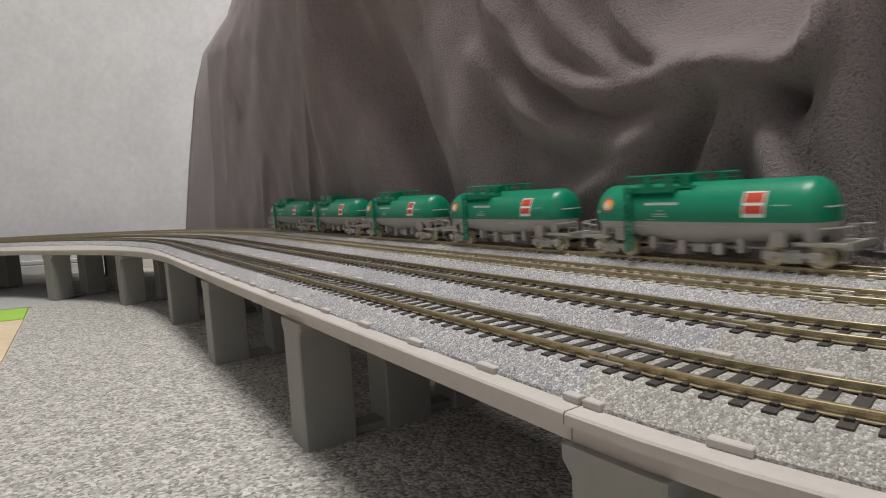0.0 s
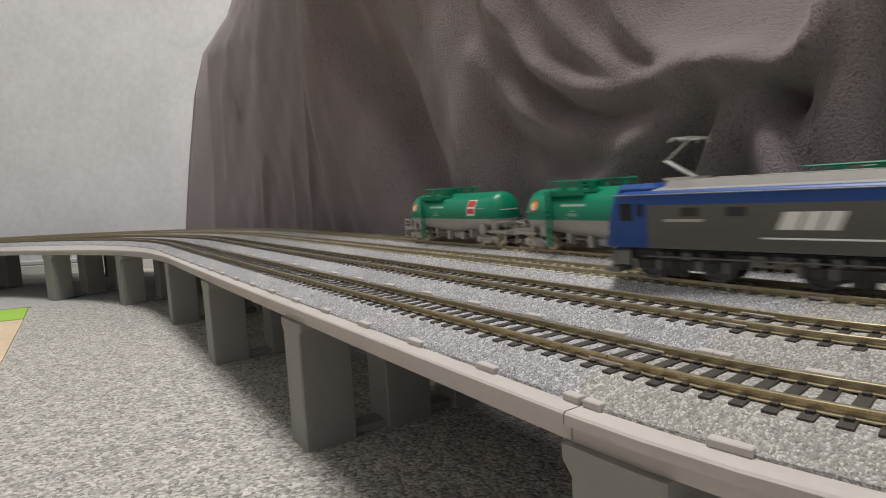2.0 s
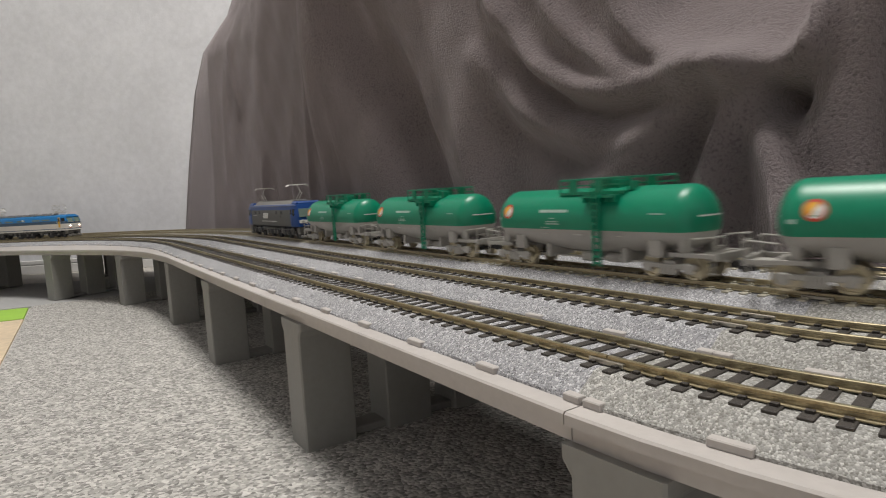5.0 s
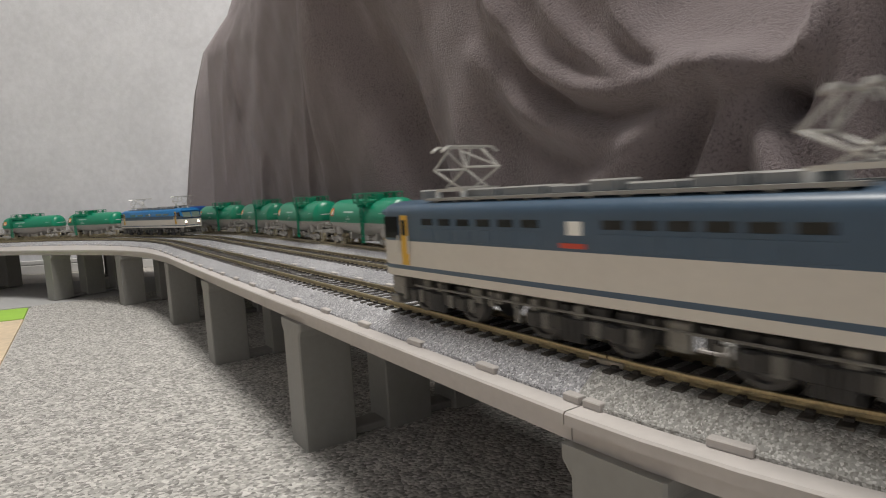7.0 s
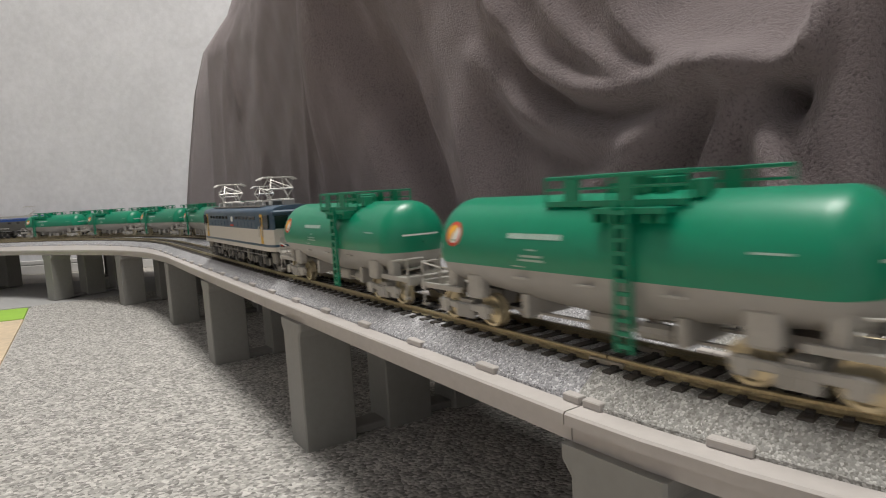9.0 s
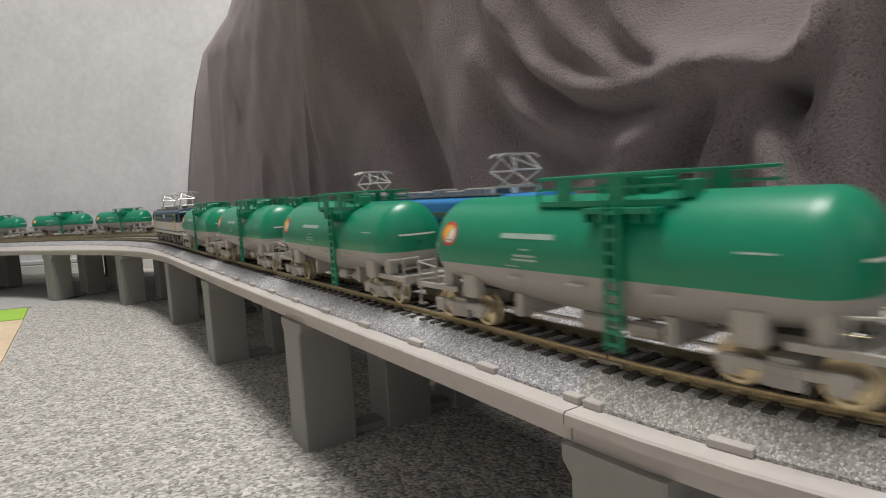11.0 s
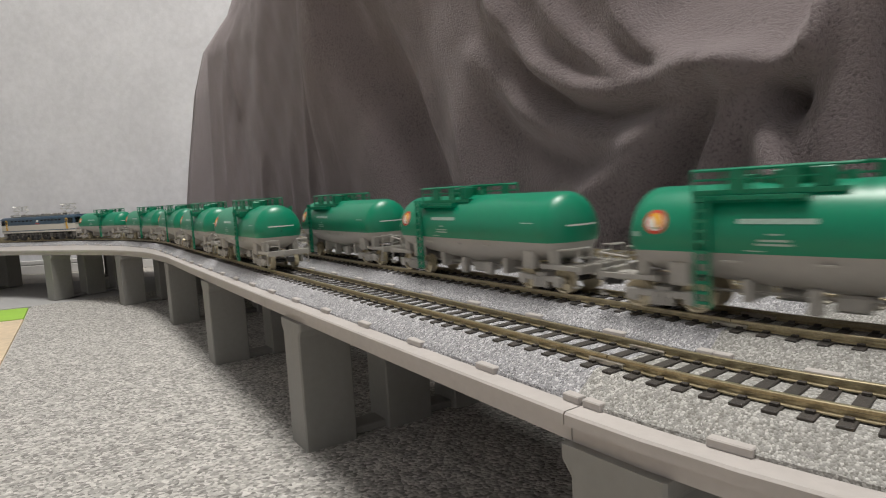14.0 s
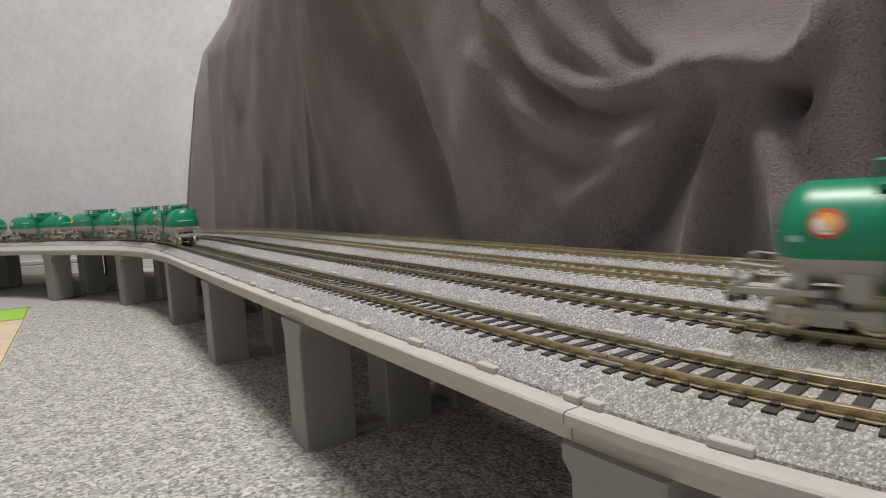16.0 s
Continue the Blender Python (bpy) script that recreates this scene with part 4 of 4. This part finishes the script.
def roof_gear(loco, z, half, w=0.006, mat=None):
    bm = bmesh.new()
    for sy in (-1, 1):
        put_box(bm, -half, half, *sorted((sy * 0.0105, sy * 0.0140)), z - 0.0016, z - 0.0006)
        for x in np.arange(-half + 0.004, half, 0.012):
            put_box(bm, x, x + 0.0014, *sorted((sy * 0.0100, sy * 0.0136)), z - 0.0035, z - 0.0010)
    part("roof_walkway", bm, mat or M["roof_grey"], loco)
    rng = random.Random(3)
    x = -half + 0.012
    while x < half - 0.02:
        l = rng.uniform(0.009, 0.018)
        h = rng.uniform(0.0014, 0.0030)
        part("roof_hatch", box(x, x + l, -w, w, z - 0.001, z + h, 0.0005), mat or M["roof_grey"], loco)
        x += l + 0.004


def loco_cream(name, label, upper, stripe_roof, half, lit, slant, mark):
    """Electric locomotive with a pale lower body, a dark window band and yellow doors."""
    loco = tagged(new("electric_locomotive"), label, "locomotive", group="electric locomotives")
    w = 0.0174
    xe = (lambda z: half - max(0, z - 0.0275) * slant)
    old = slant < 0.2
    low, band = (0.0289, 0.0390) if old else (0.0266, 0.0322)
    sill = ((0.0148, w), (0.0176, w), (0.0192, w)) if old else ((0.0134, w), (0.0160, w), (0.0173, w))
    levels = [*sill, (low, w), (band, w), (0.0402, w), (0.0415, w - 0.0005), (0.0426, w - 0.0018), (0.0434, w - 0.0042), (0.0440, w - 0.0080), (0.0442, w - 0.0120)]
    mats = [0, 1, 0, 1, 2, 2, 2, 2, 2, 3]
    part("body", body_strips(levels, mats, None, xe), [M["cream"], M["navy"], upper, stripe_roof], loco, smooth=True)
    if old:
        for i in range(6):
            for x in (0.0630 - 0.0108 * i, -0.0210 - 0.0094 * i):
                plate(loco, "side_window", x, x + 0.0068, 0.0352, 0.0376, w, M["glass"])
                plate(loco, "louvre", x - 0.0008, x + 0.0078, 0.0296, 0.0340, w, M["navy"], proud=0.00022)
    else:
        for x in (-0.0720, -0.0480, -0.0100, 0.0200, 0.0480):
            plate(loco, "side_window", x, x + 0.0200, 0.0334, 0.0362, w, M["pale_glass"])
    for x in (half - 0.0215, -half + 0.0165):
        plate(loco, "cab_door", x, x + 0.0050, 0.0194, 0.0388, w, M["yellow"], "yellow cab door")
        plate(loco, "door_window", x + 0.0012, x + 0.0040, 0.0310, 0.0370, w, M["glass"], proud=0.0005)
        for sy in (1, -1):
            bm = bmesh.new()
            for d in (-0.0010, 0.0062):
                put_tube(bm, (x + d, sy * (w + 0.001), 0.0240), (x + d, sy * (w + 0.001), 0.0310), 0.00035, 5)
            part("door_handrail", bm, M["panto"], loco)
    for k in (1, -1):
        xa, xb = sorted((k * (half - 0.0145), k * (half - (0.0042 if old else 0.0062))))
        plate(loco, "cab_window", xa, xb, 0.0298 if old else 0.0318, 0.0384 if old else 0.0376, w, M["glass"])
    plate(loco, "emblem", -0.0074, -0.0022, 0.0334, 0.0372, w, M["white"], "white lettering bars")
    if mark:
        plate(loco, "name_plate", -0.0085, 0.0005, 0.0298, 0.0312, w, M["red"], "red plate")
    for k in (1, -1):
        x = k * xe(0.033)
        tilt = Matrix.Translation((x, 0, 0.0335)) @ Matrix.Rotation(-k * math.atan(slant), 4, "Y")
        panes = ((-0.0142, -0.0052), (-0.0038, 0.0038), (0.0052, 0.0142)) if old else ((-0.0142, -0.0008), (0.0008, 0.0142))
        for y0, y1 in panes:
            pane = part("windscreen", box(-0.0006, 0.0006, y0, y1, -0.0040, 0.0044, 0.0002), M["glass"] if old else M["pale_glass"], loco, at=tilt)
            part("window_sill", box(-0.0008, 0.0010, y0, y1, -0.0047, -0.0041, 0.0001), M["panto"], pane)
            for yy in (y0 - 0.0004, y1 + 0.0004):
                part("window_frame", box(-0.0008, 0.0008, yy - 0.0003, yy + 0.0003, -0.0041, 0.0044), upper, pane)
        part("visor", box(*sorted((k * (xe(0.0405) - 0.004), k * (xe(0.0405) + 0.0026))), -0.0158, 0.0158, 0.0388, 0.0412, 0.0009), upper, loco, "rounded visor over the windscreen")
        if old:
            part("number_plate", box(*sorted((k * (half - 0.0012), k * (half + 0.0006))), -0.0050, 0.0050, 0.0276, 0.0296, 0.0002), M["red"], loco, "red plate under the windscreen")
            part("roof_unit", box(*sorted((k * (half - 0.0150), k * (half - 0.0110))), -0.0040, 0.0040, 0.0436, 0.0482, 0.0006), M["roof_grey"], loco)
        part("front_step", box(*sorted((k * (half - 0.001), k * (half + 0.0042))), -0.0128, 0.0128, 0.0136, 0.0148, 0.0004), M["cream"], loco, "pale step above the coupler")
        for y in (-0.0105, 0.0105):
            bm = bmesh.new()
            zl = 0.0225
            put_tube(bm, (k * (half - 0.001), y, zl), (k * (half + 0.0007), y, zl), 0.0013, 12)
            part("headlight", bm, M["lamp"] if (lit and k < 0) else M["panto"], loco)
            bm = bmesh.new()
            put_tube(bm, (k * (half - 0.001), y, 0.0188), (k * (half + 0.0005), y, 0.0188), 0.0010, 10)
            part("tail_light", bm, M["red"], loco)
        bm = bmesh.new()
        for sy in (-1, 1):
            put_tube(bm, (k * (half + 0.0012), sy * 0.0045, 0.0150), (k * (half + 0.0012), sy * 0.0045, 0.0270), 0.00035, 5)
        put_tube(bm, (k * (half + 0.0012), -0.0140, 0.0150), (k * (half + 0.0012), 0.0140, 0.0150), 0.00035, 5)
        part("front_handrail", bm, M["panto"], loco)
    roof_gear(loco, 0.0455, half - 0.030)
    for x in (-half + 0.034, half - 0.038):
        diamond_pantograph(loco, x, 0.0466)
    running_gear(loco, (-half + 0.035, 0.0, half - 0.035), 0.031, half, M["black"])
    return loco


def loco_blue():
    half = 0.1080
    loco = tagged(new("electric_locomotive"), "royal blue and slate grey model electric locomotive with grey roof", "locomotive", group="electric locomotives")
    w = 0.0176
    xe = (lambda z: half - max(0, z - 0.0225) * 0.28 - max(0, 0.0165 - z) * 0.2)
    levels = [(0.0152, w - 0.0006), (0.0172, w), (0.0352, w), (0.0392, w - 0.0002), (0.0406, w - 0.0008), (0.0418, w - 0.0025), (0.0428, w - 0.0060), (0.0433, w - 0.012)]
    mats = [(0, 1), (0, 1), 0, 0, 0, (0, 2), (0, 2)]
    part("body", body_strips(levels, mats, half - 0.0235, xe), [M["royal_blue"], M["slate"], M["roof_grey"]], loco, smooth=True)
    for sy in (1, -1):
        for xa, xb in ((0.0060, 0.0118), (0.0130, 0.0190), (0.0202, 0.0270)):
            bm = box(xa, xb, *sorted((sy * (w - 0.001), sy * (w + 0.0003))), 0.0245, 0.0316, 0.0001)
            for v in bm.verts:
                v.co.x -= sy * (v.co.z - 0.028) * 0.4
            part("emblem_bar", bm, M["white"], loco, "slanted white emblem bar")
    plate(loco, "emblem_stripe", -0.0300, 0.0340, 0.0206, 0.0213, w, M["white"])
    plate(loco, "gutter", -half + 0.006, half - 0.006, 0.0398, 0.0403, w - 0.0002, M["roof_grey"], proud=0.0005)
    plate(loco, "side_hatch", -0.0480, -0.0360, 0.0262, 0.0345, w, M["slate"], proud=0.0004)
    plate(loco, "number_bar", 0.058, 0.076, 0.0275, 0.0288, w, M["frame_grey"])
    for x in (-0.055, -0.036, 0.040, 0.060):
        plate(loco, "side_vent", x, x + 0.0085, 0.0300, 0.0340, w, M["black"], proud=0.00015)
    for x in (half - 0.0225, -half + 0.0175):
        plate(loco, "cab_door", x, x + 0.0052, 0.0168, 0.0375, w, M["royal_blue"])
        plate(loco, "door_window", x + 0.0010, x + 0.0042, 0.0300, 0.0360, w, M["glass"], proud=0.0005)
    for x in (half - 0.0158, -half + 0.0085):
        plate(loco, "cab_window", x, x + 0.0066, 0.0280, 0.0362, w, M["glass"])
    for k in (1, -1):
        x = k * xe(0.0305)
        tilt = Matrix.Translation((x, 0, 0.0312)) @ Matrix.Rotation(-k * math.atan(0.28), 4, "Y")
        # pale colour stands for reflections on the dark windscreen
        part("windscreen", box(-0.0006, 0.0006, -0.0142, 0.0142, -0.0050, 0.0052, 0.0003), M["pale_glass"], loco, at=tilt)
        part("front_band", box(*sorted((k * (half - 0.001), k * (half + 0.0003))), -0.0145, 0.0145, 0.0195, 0.0232, 0.0002), M["white"], loco)
        part("cab_roof", box(*sorted((k * (half - 0.026), k * (half - 0.0055))), -0.0150, 0.0150, 0.0400, 0.0452, 0.0022), M["royal_blue"], loco, "blue cab roof")
        for y in (-0.0105, 0.0105):
            bm = bmesh.new()
            put_tube(bm, (k * half, y, 0.0212), (k * (half + 0.0007), y, 0.0212), 0.0014, 10)
            part("headlight", bm, M["panto"], loco)
    bm = bmesh.new()
    loft(bm, [[(x, y, z) for y, z in ((-0.0125, 0.0425), (-0.0100, 0.0462), (0.0100, 0.0462), (0.0125, 0.0425))] for x in (-half + 0.030, -half + 0.034, half - 0.034, half - 0.030)])
    bmesh.ops.recalc_face_normals(bm, faces=bm.faces)
    part("roof_cover", bm, M["roof_grey"], loco, "long grey roof cover")
    for x in np.arange(-half + 0.045, half - 0.045, 0.021):
        part("roof_hatch", box(x, x + 0.016, -0.0085, 0.0085, 0.0460, 0.0466, 0.0002), M["roof_grey"], loco)
    arm_pantograph(loco, half - 0.034, 0.0462, 1)
    arm_pantograph(loco, -half + 0.040, 0.0462, -1)
    running_gear(loco, (-half + 0.037, 0.0, half - 0.037), 0.031, half, M["black"])
    return loco


# ---------------------------------------------------------------- trains: (name, track, sense of the wagons, stations of the first vehicle)
CAR = 0.1725
wagon = tank_wagon(False)
wagon_placard = tank_wagon(True)
loco_65 = loco_cream("a", "blue and cream model electric locomotive with yellow doors and raised pantographs", M["navy"], M["navy"], 0.1015, False, 0.08, True)
loco_66 = loco_cream("b", "bright blue and cream model electric locomotive with lit headlamps", M["sky_blue"], M["sky_blue"], 0.1125, True, 0.45, False)
loco_210 = loco_blue()


def fleet():
    trains = {}
    trains["a"] = [(wagon_placard if i == 0 else copy_thing(wagon_placard, Matrix()), i * CAR, 0) for i in range(6)]
    trains["b"] = [(loco_210, 0.0, 0)] + [(copy_thing(wagon, Matrix()), -0.1145 - CAR * (i + 0.5), 180) for i in range(4)]
    trains["c"] = [(loco_65, 0.0, 0)] + [(wagon if i == 0 else copy_thing(wagon, Matrix()), -0.1010 - CAR * (i + 0.5), 180) for i in range(5)]
    trains["d"] = [(loco_66, 0.0, 0)] + [(copy_thing(wagon, Matrix()), 0.1180 + CAR * (i + 0.5), 0) for i in range(4)]
    return trains


# run of the leading vehicle's middle along its own track: (seconds, metres)
RUNS = {
    "a": (3, [(0.0, -0.080), (0.5, -0.191), (1.0, -0.305), (2.0, -0.528), (2.5, -0.655), (3.5, -0.880), (5.5, -1.26), (7.5, -1.52), (16.0, -1.58)]),
    "b": (2, [(0.0, -0.43), (2.0, -0.014), (2.5, 0.095), (3.0, 0.205), (3.5, 0.317), (4.2, 0.490), (6.3, 0.940), (7.5, 1.240), (8.5, 1.460), (9.0, 1.580), (12.3, 2.20), (16.0, 2.80)]),
    "c": (0, [(0.0, -0.74), (4.2, -0.46), (6.3, -0.114), (7.0, 0.010), (7.5, 0.099), (8.5, 0.278), (9.0, 0.366), (11.3, 0.765), (12.5, 0.967), (13.0, 1.054), (14.5, 1.339), (16.0, 1.616)]),
    "d": (1, [(0.0, 2.315), (6.5, 1.115), (7.0, 1.015), (7.5, 0.912), (8.5, 0.7135), (11.3, 0.130), (12.0, -0.020), (12.7, -0.146), (13.0, -0.209), (14.5, -0.505), (16.0, -0.804)]),
}
PIVOT = 0.056


def smooth_run(knots):
    """Monotone cubic through the knots."""
    t, y = np.array(knots).T
    h, d = np.diff(t), np.diff(y) / np.diff(t)
    m = np.concatenate(([d[0]], (d[:-1] * h[1:] + d[1:] * h[:-1]) / (h[1:] + h[:-1]), [d[-1]]))

    def run(x):
        i = int(np.clip(np.searchsorted(t, x) - 1, 0, len(h) - 1))
        q = (x - t[i]) / h[i]
        return ((2 * q**3 - 3 * q**2 + 1) * y[i] + (q**3 - 2 * q**2 + q) * h[i] * m[i] + (-2 * q**3 + 3 * q**2) * y[i + 1] + (q**3 - q**2) * h[i] * m[i + 1])

    return run


def vehicle_pose(u, o, turn):
    a, b = spot(s_of(u - PIVOT, o), o, RAIL_Z), spot(s_of(u + PIVOT, o), o, RAIL_Z)
    d = b - a
    return Matrix.Translation((a + b) / 2) @ Matrix.Rotation(math.atan2(d.y, d.x) + radians(turn), 4, "Z")


def motions():
    for key, cars in fleet().items():
        k, knots = RUNS[key]
        run = smooth_run(knots)
        for ob, off, turn in cars:
            walk(ob, [(t, vehicle_pose(run(t) + off, OFFSETS[k], turn)) for t in np.arange(0.0, 16.01, 0.4)])


motions()
